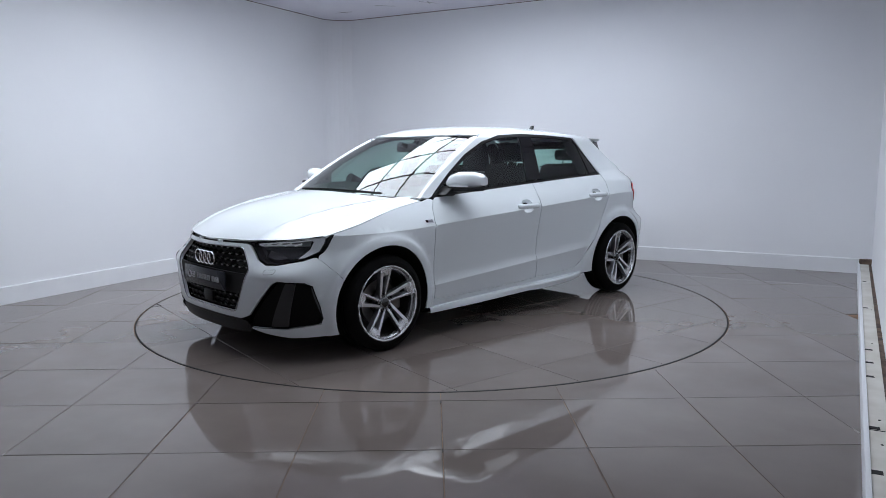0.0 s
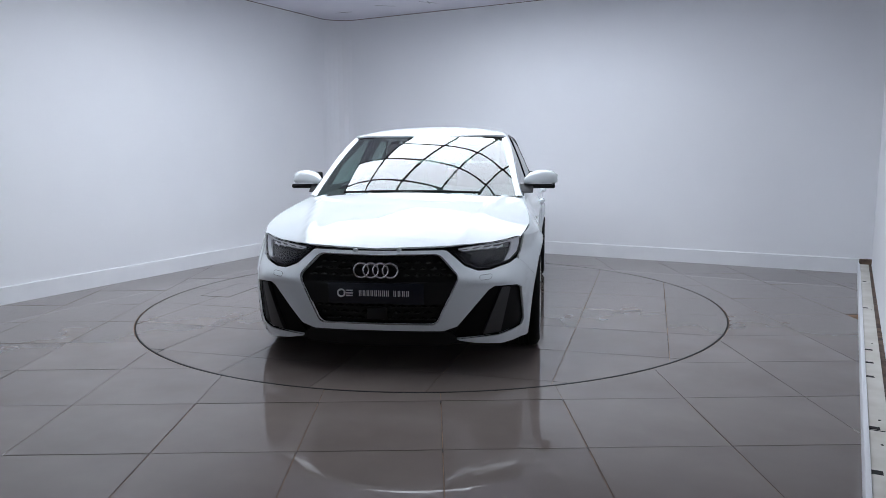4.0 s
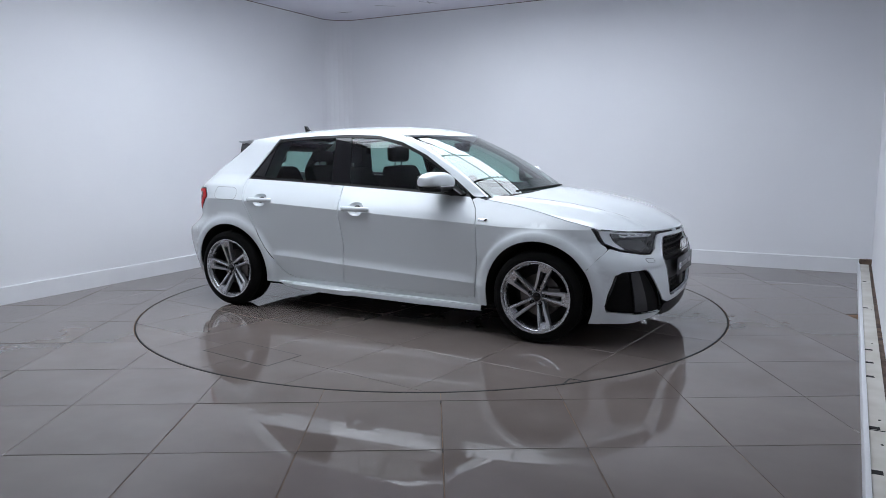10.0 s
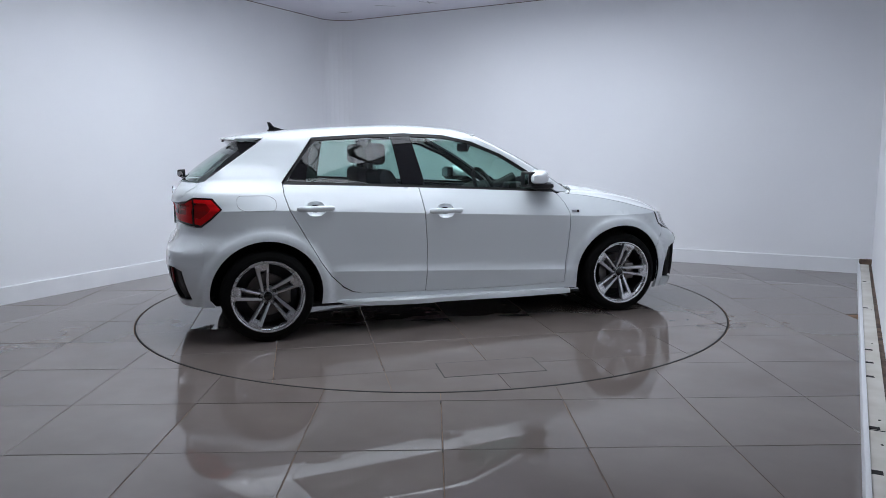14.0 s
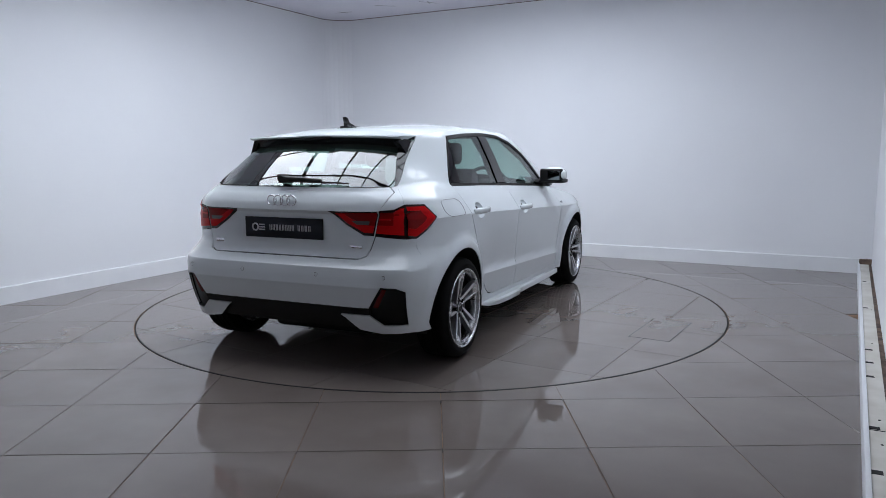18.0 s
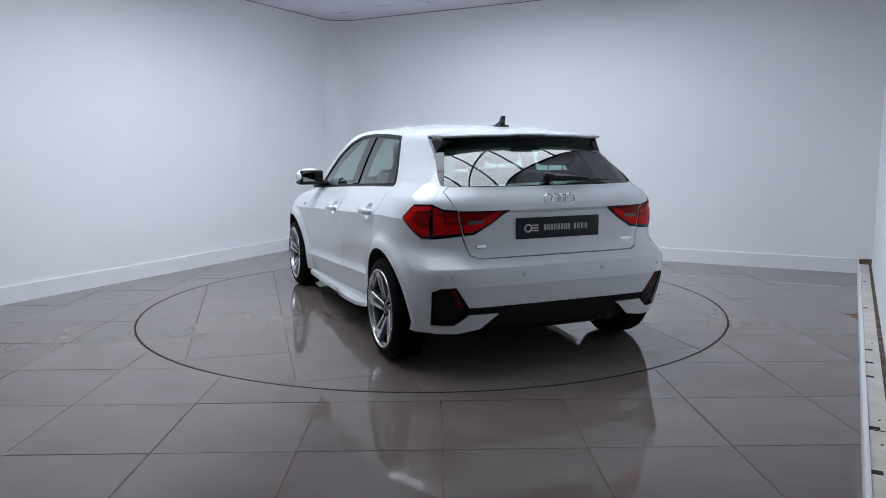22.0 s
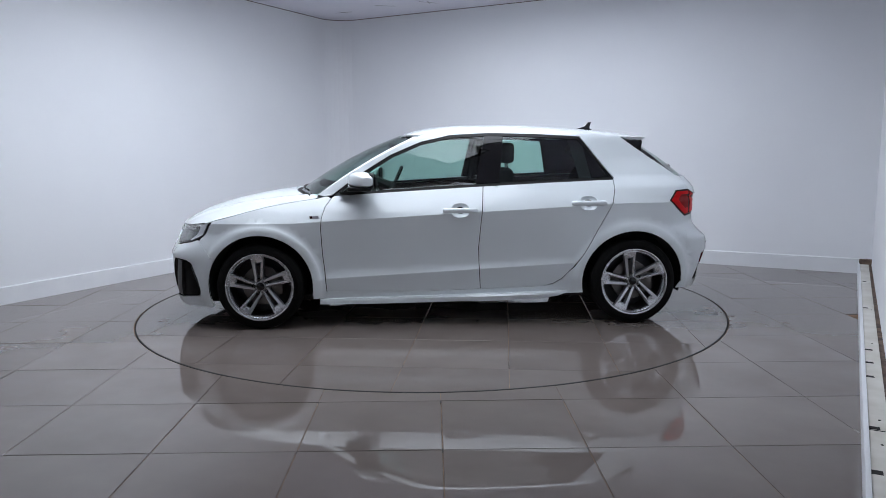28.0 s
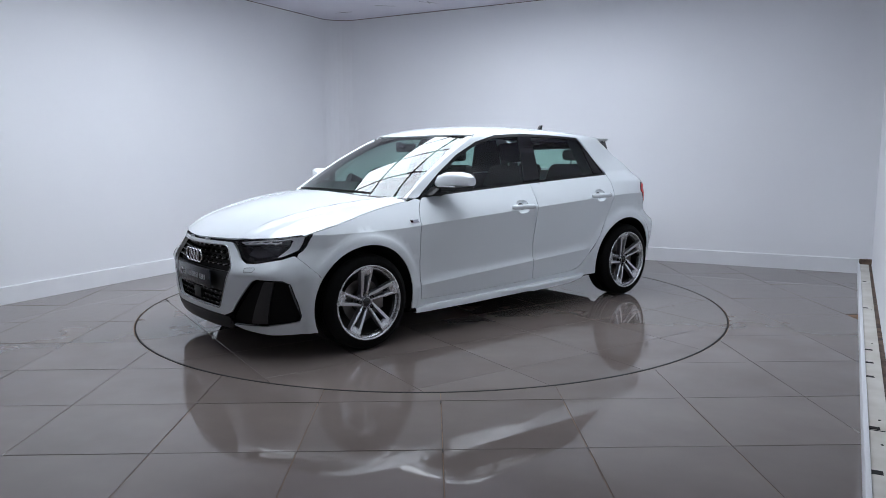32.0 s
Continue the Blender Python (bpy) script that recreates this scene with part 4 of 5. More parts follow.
def headlamp(s, car, fl):
    """Headlight: dark bowl, projector block, running-light guides, clear cover."""
    h = shell("headlight", skin(on_front(-0.05), fl(LAMP), 0.02, (), 0), LAMPB, car, "dark LED headlight with a white light guide")
    a = np.array(dense(fl(LAMP), 0.02))
    o, i2 = on_front(-0.001)(a), on_front(-0.05)(a)
    k = len(a)
    put("lamp_wall", mesh_of("lamp_wall", np.concatenate([o, i2]), [(i, (i + 1) % k, k + (i + 1) % k, k + i) for i in range(k)], GLOSSB, True), h)
    shell("lens_cover", skin(on_front(-0.003), fl(LAMP), 0.02, (), 0), GLASSD, h, "clear headlight cover")
    shell("lamp_rim", skin(on_front(-0.0015), fl(LAMP), 0.02, [fl(LAMP_IN)], 0.01), GLOSSB, h, "gloss black lamp rim")
    guide = lambda pts: [tuple(q) for q in on_front(-0.008)(np.array(dense(fl(pts) if s < 0 else pts, 0.02, False)))]
    for top in ([(0.43, 0.672), (0.55, 0.685), (0.64, 0.692), (0.705, 0.702)],):
        part("light_guide", tube_bm(guide(top), 0.0045, 6), DRL, h, "white running-light guide")
    part("light_guide", tube_bm(guide([(0.43, 0.672), (0.46, 0.664), (0.56, 0.672), (0.66, 0.676)]), 0.004, 6), DRL, h, "white running-light guide")
    shell("light_guide", skin(on_front(-0.007), fl([(0.748, 0.716), (0.690, 0.706), (0.708, 0.690), (0.700, 0.650), (0.672, 0.600), (0.700, 0.606), (0.735, 0.640), (0.746, 0.680)]), 0.015, (), 0.010), DRL, h, "broad white running-light guide")
    shell("guide_bed", skin(on_front(-0.018), fl([(0.690, 0.700), (0.55, 0.684), (0.430, 0.670), (0.455, 0.657), (0.56, 0.664), (0.690, 0.668)]), 0.015, (), 0.008), material("grey_guide_bed", (0.16, 0.165, 0.175), 0.3) if "grey_guide_bed" not in bpy.data.materials else bpy.data.materials["grey_guide_bed"], h, "grey bed of the light guides")
    for y in (0.48, 0.53, 0.58, 0.63):
        part("light_segment", tube_bm(guide([(y, 0.668), (y + 0.03, 0.682)]), 0.005, 6), DRL, h)
    shell("projector_block", skin(on_front(-0.028), fl([(0.49, 0.605), (0.56, 0.588), (0.68, 0.608), (0.695, 0.655), (0.50, 0.650)]), 0.02, (), 0.02), material("smoked_projector", (0.014, 0.0145, 0.017), 0.12) if "smoked_projector" not in bpy.data.materials else bpy.data.materials["smoked_projector"], h, "smoked projector block")


def rings(car, x, z, face, r, step, thick):
    """Emblem of four linked chrome rings."""
    e = None
    for i, k in enumerate((-1.5, -0.5, 0.5, 1.5)):
        path = [(x, k * step + r * math.cos(q), z + r * 0.93 * math.sin(q)) for q in np.linspace(0, 2 * math.pi, 33)[:-1]]
        bm = tube_bm(path, thick, 8, True)
        if e is None:
            e = part("emblem", bm, CHROME, car, "chrome emblem of four linked rings")
        else:
            part("emblem_ring", bm, CHROME, e)
    return e


def plate(car, x, z, face):
    """Dark dealer plate with a pale mark and a row of pale bars in place of the writing."""
    hw, hh, d = 0.262, 0.0575, 0.006
    bm = box_bm(x - d, x, -hw, hw, z - hh, z + hh, 0.003) if face > 0 else box_bm(x, x + d, -hw, hw, z - hh, z + hh, 0.003)
    p = part("number_plate", bm, PLATEM, car, "dark dealer plate with pale printed bars")
    o = x + 0.0012 * face
    flip = face  # seen from outside, the text starts at the viewer's left
    def bar(name, a, b, c, d2):
        y0, y1 = sorted((-flip * a * -1, -flip * b * -1))
        part(name, box_bm(min(o, o - 0.001 * face), max(o, o - 0.001 * face), y0, y1, z + c, z + d2), BARM, p, smooth=False)
    path = [(o, flip * (-0.190) + 0.019 * math.cos(q), z + 0.019 * math.sin(q)) for q in np.linspace(0, 2 * math.pi, 21)[:-1]]
    part("printed_ring", tube_bm(path, 0.005, 5, True, 1.0), BARM, p)
    for c in (-0.017, -0.003, 0.011):
        bar("printed_bar", -0.165, -0.125, c, c + 0.007)
    for a in [-0.092 + 0.0215 * i for i in range(8)] + [0.098 + 0.0235 * i for i in range(4)]:
        bar("printed_bar", a, a + 0.0045, -0.015, 0.017)
        bar("printed_bar", a + 0.009, a + 0.0135, -0.015, 0.017)


# rear outlines (y, z)
TAIL = [(0.690, 0.921), (0.655, 0.893), (0.302, 0.887), (0.40, 0.815), (0.50, 0.757), (0.705, 0.742)]
REAR_VENT = [(0.735, 0.470), (0.70, 0.488), (0.632, 0.492), (0.556, 0.378), (0.548, 0.345), (0.62, 0.285), (0.725, 0.285)]


def tail_edge(z):
    return float(side_y(-1.6622, z))


def car_rear(car):
    # tailgate below the glass
    gate = [(0.590, 1.010), (0.620, 0.984), (0.608, 0.934), (0.583, 0.885), (0.556, 0.755), (0.522, 0.655), (0.485, 0.640)]
    outline = gate + [(-a, b) for a, b in gate[::-1]]
    ridge = [[(-0.7, z), (0.7, z)] for z in (0.868, 0.8735, 0.8845, 0.8895)]
    lid = shell("tailgate", skin(on_rear(), outline, 0.025, lines=ridge), PAINT, car, "white tailgate below the rear window")
    # rear corners and bumper
    half = [(0.482, 0.634), (0.526, 0.650), (0.561, 0.753)] + [(0.705, 0.735), (tail_edge(0.737), 0.737)] + [(tail_edge(z), z) for z in np.arange(0.725, 0.24, -0.012)] + [(tail_edge(0.235), 0.235)]
    half += [(0.60, 0.232), (0.475, 0.252), (0.40, 0.318), (0.375, 0.334), (0.545, 0.338), (0.618, 0.279), (0.728, 0.279), (0.742, 0.47), (0.70, 0.494), (0.630, 0.498), (0.552, 0.381)]
    outline = half + [(-a, b) for a, b in half[::-1]]
    bump = shell("rear_bumper", skin(on_rear(), outline, 0.02, lines=[[(-0.74, z), (0.74, z)] for z in (0.4925, 0.4975, 0.5875, 0.5925)]), PAINT, car, "white rear bumper with a black diffuser")
    up = [(0.587, 0.893), (0.655, 0.899), (0.690, 0.921)] + [(float(side_y(x - 0.0008, z)), z) for x, z in CORNER[::-1]] + [(0.596, 1.009), (0.625, 0.985), (0.613, 0.934)]
    for s in (1, -1):
        fl = (lambda q: q) if s > 0 else mirror
        shell("rear_corner", skin(on_rear(), fl(up), 0.02), PAINT, car)
        v = shell("rear_vent", skin(on_rear(-0.03), fl([(a * 1.003, b) for a, b in REAR_VENT]), 0.025, (), 0), BLACKP, car, "black rear side vent with a red reflector")
        a = np.array(dense(fl(REAR_VENT), 0.03))
        o, i2 = on_rear(-0.002)(a), on_rear(-0.03)(a)
        k = len(a)
        put("vent_wall", mesh_of("vent_wall", np.concatenate([o, i2]), [(i, (i + 1) % k, k + (i + 1) % k, k + i) for i in range(k)], BLACKP, True), v)
        shell("reflector", skin(on_rear(-0.008), fl([(0.655, 0.484), (0.632, 0.486), (0.575, 0.385), (0.600, 0.382)]), 0.02, (), 0.01), REFLM, v, "slanted red reflector")
        for y in (0.645, 0.248):
            part("parking_sensor", lathe_bm([(0.0, 0.001), (0.008, 0.001), (0.010, -0.004)], 14, "x"), PAINT, bump, "round parking sensor", m=pose(float(rear_x(y, 0.55)) - 0.001, s * y, 0.55, 0, 0, 180))
            part("sensor_seam", tube_bm([(float(rear_x(y, 0.55)) - 0.001, s * y + 0.0106 * math.cos(q), 0.55 + 0.0106 * math.sin(q)) for q in np.linspace(0, 6.283, 17)[:-1]], 0.0010, 5, True), UNDER, bump)
        taillamp(s, car, fl)
    strip_z = [(0.560, 0.376), (-0.560, 0.376), (-0.548, 0.340), (0.548, 0.340)]
    shell("rear_strip", skin(on_rear(-0.006), strip_z, 0.03, (), 0.03), BLACKP, car, "satin black strip above the diffuser")
    dif = [(0.545, 0.337), (-0.545, 0.337), (-0.39, 0.318), (-0.45, 0.27), (-0.43, 0.250), (0.43, 0.250), (0.45, 0.27), (0.39, 0.318)]
    shell("diffuser", skin(on_rear(-0.03), dif, 0.03, (), 0.06), BLACKP, car, "black diffuser")
    rings(car, -1.838, 0.938, -1, 0.0300, 0.0440, 0.005)
    plate(car, -1.832, 0.785, -1)
    bx = float(rear_x(0.45, 0.70))
    part("model_badge", box_bm(bx - 0.004, bx + 0.002, 0.435, 0.495, 0.688, 0.708, 0.002), CHROME, lid, "small chrome badge bar")
    part("engine_badge", box_bm(bx - 0.004, bx + 0.002, -0.495, -0.345, 0.690, 0.706, 0.002), CHROME, lid, "small chrome badge bar")


def taillamp(s, car, fl):
    side_tip = [(-1.535, 0.850), (-1.590, 0.918), (-1.70, 0.922), (-1.70, 0.742), (-1.662, 0.737), (-1.60, 0.785)]
    inner = [(0.650, 0.893), (0.5855, 0.890), (0.5585, 0.758), (0.705, 0.742), (0.700, 0.922), (0.690, 0.921)]
    lamp = shell("tail_light", merge(skin(on_side(s, 0.002), side_tip, 0.02, (), 0.012), skin(on_rear(0.002), fl(inner), 0.02, (), 0.012)), REDD, car, "red wrap-around tail light with a bright red rim")
    lid = shell("lid_lamp", skin(on_rear(0.002), fl([(0.5790, 0.889), (0.305, 0.886), (0.40, 0.817), (0.498, 0.760), (0.5520, 0.757)]), 0.02, (), 0.012), REDD, lamp, "red lamp on the tailgate")
    field = [(0.686, 0.908), (0.652, 0.881), (0.5890, 0.879), (0.5645, 0.772), (0.695, 0.759)]
    side_field = [(-1.548, 0.850), (-1.597, 0.908), (-1.70, 0.911), (-1.70, 0.757), (-1.665, 0.750), (-1.607, 0.794)]
    shell("deep_lens", merge(skin(on_side(s, 0.0036), side_field, 0.02, (), 0.002), skin(on_rear(0.0036), fl(field), 0.02, (), 0.002)), REDM, lamp, "deep red lens")
    shell("deep_lens", skin(on_rear(0.0036), fl([(0.573, 0.879), (0.338, 0.878), (0.408, 0.826), (0.503, 0.774), (0.549, 0.772)]), 0.02, (), 0.002), REDM, lid, "deep red lens")
    rim = [(-1.548, 0.850), (-1.607, 0.794), (-1.665, 0.750), (-1.70, 0.757), (-1.70, 0.797), (-1.668, 0.790), (-1.625, 0.826), (-1.605, 0.850), (-1.632, 0.887), (-1.70, 0.889), (-1.70, 0.911), (-1.597, 0.908)]
    low = [(0.5645, 0.772), (0.695, 0.759), (0.695, 0.905), (0.650, 0.880), (0.650, 0.812), (0.5730, 0.814)]
    shell("bright_rim", merge(skin(on_side(s, 0.0052), rim, 0.015, (), 0.002), skin(on_rear(0.0052), fl(low), 0.015, (), 0.002)), REDL, lamp, "bright red light rim")
    shell("bright_rim", skin(on_rear(0.0052), fl([(0.557, 0.812), (0.520, 0.814), (0.430, 0.850), (0.385, 0.876), (0.342, 0.876), (0.408, 0.826), (0.503, 0.775), (0.549, 0.773)]), 0.015, (), 0.002), REDL, lid, "bright red light rim")
    shell("light_line", skin(on_rear(0.0052), fl([(0.640, 0.850), (0.5830, 0.850), (0.5810, 0.841), (0.640, 0.841)]), 0.02, (), 0.002), REDL, lamp, "thin red light line")
    shell("reversing_insert", skin(on_rear(0.0068), fl([(0.535, 0.836), (0.432, 0.838), (0.462, 0.818), (0.530, 0.817)]), 0.02, (), 0.002), GREYIN, lid, "grey reversing insert")


def car_top(car):
    # bonnet
    half = []
    for y in (0.0, 0.10, 0.20, 0.30, 0.40, 0.50, 0.60, 0.68, 0.74):
        z = float(np.interp(y, [0, 0.33, 0.37, 0.50, 0.62, 0.72, 0.765], [0.690, 0.690, 0.688, 0.700, 0.711, 0.725, 0.731]))
        half.append((float(front_x(y, z)) + 0.005, y))
    half.append((1.652, 0.757))
    for x in (1.55, 1.45, 1.35, 1.25, 1.15, 1.05, 0.95, 0.90):
        half.append((x, float(side_y(x, fender_top(x))) - 0.005))
    half += [(0.955, 0.655), (1.005, 0.58), (1.075, 0.40), (1.108, 0.2), (1.118, 0.0)]
    outline = half + [(a, -b) for a, b in half[::-1][1:-1]]
    shell("bonnet", skin(on_hood(), outline, 0.035), PAINT, car, "white bonnet with soft ridges")
    # roof
    half = [(0.348, 0.0), (0.335, 0.20), (0.30, 0.38), (0.255, 0.48)] + [(float(x), float(roof_edge(x)[0]) - 0.001) for x in ROOF_X] + [(-1.255, 0.30), (-1.26, 0.0)]
    outline = half + [(a, -b) for a, b in half[::-1][1:-1]]
    shell("roof", skin(on_roof(), outline, 0.04), PAINT, car, "white roof")
    shell("headliner", skin(on_roof(-0.03), [(0.28, 0.40), (-0.2, 0.47), (-1.25, 0.43), (-1.25, -0.43), (-0.2, -0.47), (0.28, -0.40)], 0.08, (), 0), LINER, car, "dark headliner")
    # windscreen
    rows = []
    for t in np.linspace(0, 1, 13):
        row = []
        for k in np.linspace(-1, 1, 21):
            a = abs(k)
            bot = np.array([1.075 - 0.185 * a**2.6, 0.690 * k, 0.925 - 0.03 * a**2])
            x_t = 0.352 - 0.10 * a**2.6
            top = np.array([x_t, 0.552 * k, 1.306 - 0.022 * a**2.4])
            p = bot + (top - bot) * t
            p += np.array([0.5, 0, 0.87]) * (0.030 * 4 * t * (1 - t)) * (1 - 0.3 * a**2)
            row.append(p)
        rows.append(row)
    ws = shell("windscreen", grid_patch(rows), SCREEN, car, "green-tinted windscreen")
    r = np.array(rows)
    edge = np.concatenate([r[0], r[1:, -1], r[-1, ::-1][1:], r[::-1, 0][1:-1]])
    inner = []
    c = r.mean((0, 1))
    for i, p in enumerate(edge):
        d = c - p
        low = p[2] < 0.95
        inner.append(p + d / np.linalg.norm(d) * (0.16 if low else 0.018) + np.array([-0.003, 0, -0.004]))
    k = len(edge)
    put("black_border", mesh_of("black_border", np.concatenate([edge + [-.002, 0, -.003], inner]), [(i, (i + 1) % k, k + (i + 1) % k, k + i) for i in range(k)], UNDER), ws, "black printed screen border")
    for s in (1, -1):
        rws = []
        n = 13
        for i in range(n):
            t = i / (n - 1)
            ex = np.interp(t, [0, 0.12, 0.30, 0.56, 0.76, 0.90, 1.0], [p[0] for p in SCREEN_EDGE] + [0.20])
            ez = np.interp(t, [0, 0.12, 0.30, 0.56, 0.76, 0.90, 1.0], [p[1] for p in SCREEN_EDGE] + [1.297])
            a = np.array([ex, s * float(side_y(ex, ez)), ez])
            b = r[i, -1 if s > 0 else 0]
            row = []
            for q in np.linspace(0, 1, 5):
                p = a + (b - a) * q
                row.append(p + np.array([0.25, s * 0.5, 0.8]) * 0.010 * 4 * q * (1 - q))
            rws.append(row)
        shell("screen_pillar", grid_patch(rws), PAINT, car, "white windscreen pillar")
    for s in (1, -1):
        base = [(0.84, 0.60), (0.96, 0.56), (0.95, 0.66), (0.905, 0.705), (0.85, 0.715)]
        shell("pillar_base", skin(on_hood(-0.006), [(a, s * b) for a, b in (base if s > 0 else base[::-1])], 0.03, (), 0), PAINT, car)
    # cowl and wipers
    cowl = [(1.135, 0.0), (1.125, 0.2), (1.09, 0.40), (1.02, 0.58), (0.965, 0.66), (0.88, 0.665), (0.93, 0.52), (1.02, 0.25), (1.045, 0.0)]
    shell("cowl", skin(on_hood(-0.014), cowl + [(a, -b) for a, b in cowl[::-1][1:-1]], 0.03, (), 0.02), BLACKP, car, "black cowl below the windscreen")
    for y0, y1 in ((0.46, -0.05), (-0.02, -0.46)):
        pts = []
        for q in np.linspace(0, 1, 8):
            y = y0 + (y1 - y0) * q
            a = abs(y) / 0.690
            pts.append((1.070 - 0.185 * a**2.2 - 0.005, y, 0.932 - 0.03 * a**2 + 0.010))
        part("wiper", tube_bm(pts, 0.006, 6), BLACKP, car, "black wiper blade")
    # rear window
    rows = []
    for t in np.linspace(0, 1, 9):
        row = []
        for k in np.linspace(-1, 1, 17):
            a = abs(k)
            bot = np.array([-1.775 + 0.140 * a**4, 0.598 * k, 1.016 - 0.006 * a**2])
            top = np.array([-1.435 + 0.065 * a**3, 0.490 * k, 1.262 - 0.020 * a**2])
            p = bot + (top - bot) * t + np.array([-0.6, 0, 0.7]) * 0.012 * 4 * t * (1 - t)
            row.append(p)
        rows.append(row)
    rw = shell("rear_window", grid_patch(rows), SCREEN, car, "tinted rear window")
    r = np.array(rows)
    edge = np.concatenate([r[0], r[1:, -1], r[-1, ::-1][1:], r[::-1, 0][1:-1]])
    c = r.mean((0, 1))
    inner = []
    for p in edge:
        d = c - p
        w = 0.03 + 0.02 * (p[2] > 1.2) + 0.035 * (abs(p[1]) > 0.49 and 1.02 < p[2] < 1.25)
        inner.append(p + d / np.linalg.norm(d) * w + np.array([0.003, 0, -0.003]))
    k = len(edge)
    put("black_border", mesh_of("black_border", np.concatenate([edge + [.002, 0, -.002], inner]), [(i, (i + 1) % k, k + (i + 1) % k, k + i) for i in range(k)], GLOSSB), rw, "black printed window border")
    # black sheet behind the upper glass paints in the dark reflection under the spoiler
    band = (r[6:] + [0.002, 0, -0.003]).reshape(-1, 3)
    put("top_band", mesh_of("top_band", band, [(i * 17 + j, i * 17 + j + 1, i * 17 + 18 + j, i * 17 + 17 + j) for i in range(2) for j in range(16)], UNDER, True), rw, "black sheet for the dark reflection at the window top")
    # black side blades beside the rear window
    for s in (1, -1):
        rws = []
        for i in range(9):
            t = i / 8
            ex, ez = (float(np.interp(t, [0, 0.33, 0.67, 1.0], [p[c] for p in PILLAR_END[::-1]])) for c in (0, 1))
            a = np.array([ex, s * (float(side_y(ex, ez)) - 0.002), ez])
            b = r[i, -1 if s > 0 else 0]
            rws.append([a + (b - a) * q for q in np.linspace(0, 1, 4)])
        shell("window_blade", grid_patch(rws), GLOSSB, car, "gloss black blade beside the rear window")
        bm = bmesh.new()
        pts = [(-1.284, s * 0.538, 1.262), (-1.406, s * 0.514, 1.276), (-1.420, s * 0.512, 1.256), (-1.398, s * 0.556, 1.184)]
        lo = [bm.verts.new(p) for p in pts]
        hi = [bm.verts.new((p[0], p[1] - s * 0.035, p[2])) for p in pts]
        bm.faces.new(lo), bm.faces.new(hi[::-1])
        for i in range(4):
            bm.faces.new((lo[i], hi[i], hi[(i + 1) % 4], lo[(i + 1) % 4]))
        bmesh.ops.recalc_face_normals(bm, faces=bm.faces[:])
        part("spoiler_fin", bm, GLOSSB, car, "gloss black spoiler end fin", smooth=False)
    # roof spoiler
    bm = bmesh.new()
    rws = []
    for k in np.linspace(-1, 1, 25):
        a = abs(k)
        x0 = -1.2515
        y0, y = float(roof_edge(x0)[0]) * k, 0.528 * k
        z0 = float(roof_z(x0, abs(y0)))
        mid = 1 - float(ease(0.20, 0.25, a))
        x1 = -1.490 + 0.056 * a**2.5 - 0.014 * mid
        z1 = 1.297 - 0.009 * a**2.2 + 0.003 * mid
        rws.append([bm.verts.new(p) for p in ((x0, y0, z0), (x0 + (x1 - x0) * 0.35, y0 + (y - y0) * 0.4, z0 + (z1 - z0) * 0.27), (x0 + (x1 - x0) * 0.7, y0 + (y - y0) * 0.75, z0 + (z1 - z0) * 0.62), (x1 + 0.004, y, z1), (x1, y, z1 - 0.006), (x1 + 0.006, y, z1 - 0.012), (-1.36, y * 0.97, z1 - 0.030))])
    for a, b in zip(rws, rws[1:]):
        for i in range(6):
            bm.faces.new((a[i], a[i + 1], b[i + 1], b[i]))
    bm.faces.new(rws[0])
    bm.faces.new(rws[-1][::-1])
    bmesh.ops.recalc_face_normals(bm, faces=bm.faces[:])
    sp = part("roof_spoiler", bm, PAINT, car, "white roof spoiler over the rear window")
    v = [(-1.476 + 0.060 * (abs(y) / 0.51) ** 2.5, y, 1.282 - 0.010 * (abs(y) / 0.51) ** 2) for y in np.linspace(-0.51, 0.51, 13)] + [(-1.445 + 0.055 * (abs(y) / 0.51) ** 2.5, y * 0.97, 1.236 - 0.016 * (abs(y) / 0.51) ** 2) for y in np.linspace(-0.51, 0.51, 13)]
    put("spoiler_underside", mesh_of("spoiler_underside", v, [(i, i + 1, 14 + i, 13 + i) for i in range(12)], GLOSSB), sp, "gloss black spoiler underside")
    part("brake_light", box_bm(-1.496, -1.478, -0.10, 0.10, 1.274, 1.285, 0.002), REDD, sp, "high red brake light")
    # antenna
    part("antenna", prism_bm([(-1.165, 1.346), (-1.035, 1.356), (-1.085, 1.370), (-1.125, 1.382), (-1.148, 1.412), (-1.172, 1.415), (-1.160, 1.376)], -0.013, 0.013, "y", 0.004), GLOSSB, car, "black shark-fin antenna")
    part("antenna_foot", box_bm(-1.175, -1.015, -0.036, 0.036, 1.340, 1.360, 0.009), GLOSSB, car, "black antenna foot")
    # rear wiper
    w = part("rear_wiper", tube_bm([(-1.785, 0.02, 1.052), (-1.780, -0.10, 1.050), (-1.773, -0.22, 1.044)], [0.019, 0.015, 0.010], 8), BLACKP, car, "black rear wiper")
    part("wiper_blade", tube_bm([(-1.772, -0.05, 1.042), (-1.768, -0.22, 1.036), (-1.750, -0.38, 1.032)], [0.006, 0.007, 0.004], 6), BLACKP, w, "thin rubber blade")
    part("wiper_cap", lathe_bm([(0.0, -0.024), (0.020, -0.022), (0.026, -0.012), (0.027, 0.03)], 20, "x"), BLACKP, w, "round black wiper cap", m=pose(-1.780, 0.03, 1.055))
    part("wiper_lug", box_bm(-1.797, -1.755, 0.022, 0.060, 1.050, 1.080, 0.008), BLACKP, w)


WHEEL_MESHES = {}
WHEEL_TURN = {(True, -1): 72.4, (False, -1): 28.0, (True, 1): 21.6, (False, 1): 28.0}


def spoke_face(r):
    """How far the spokes' face stands out at a radius."""
    return -0.066 - 0.036 * max((r - 0.05) / 0.17, 0) ** 0.85


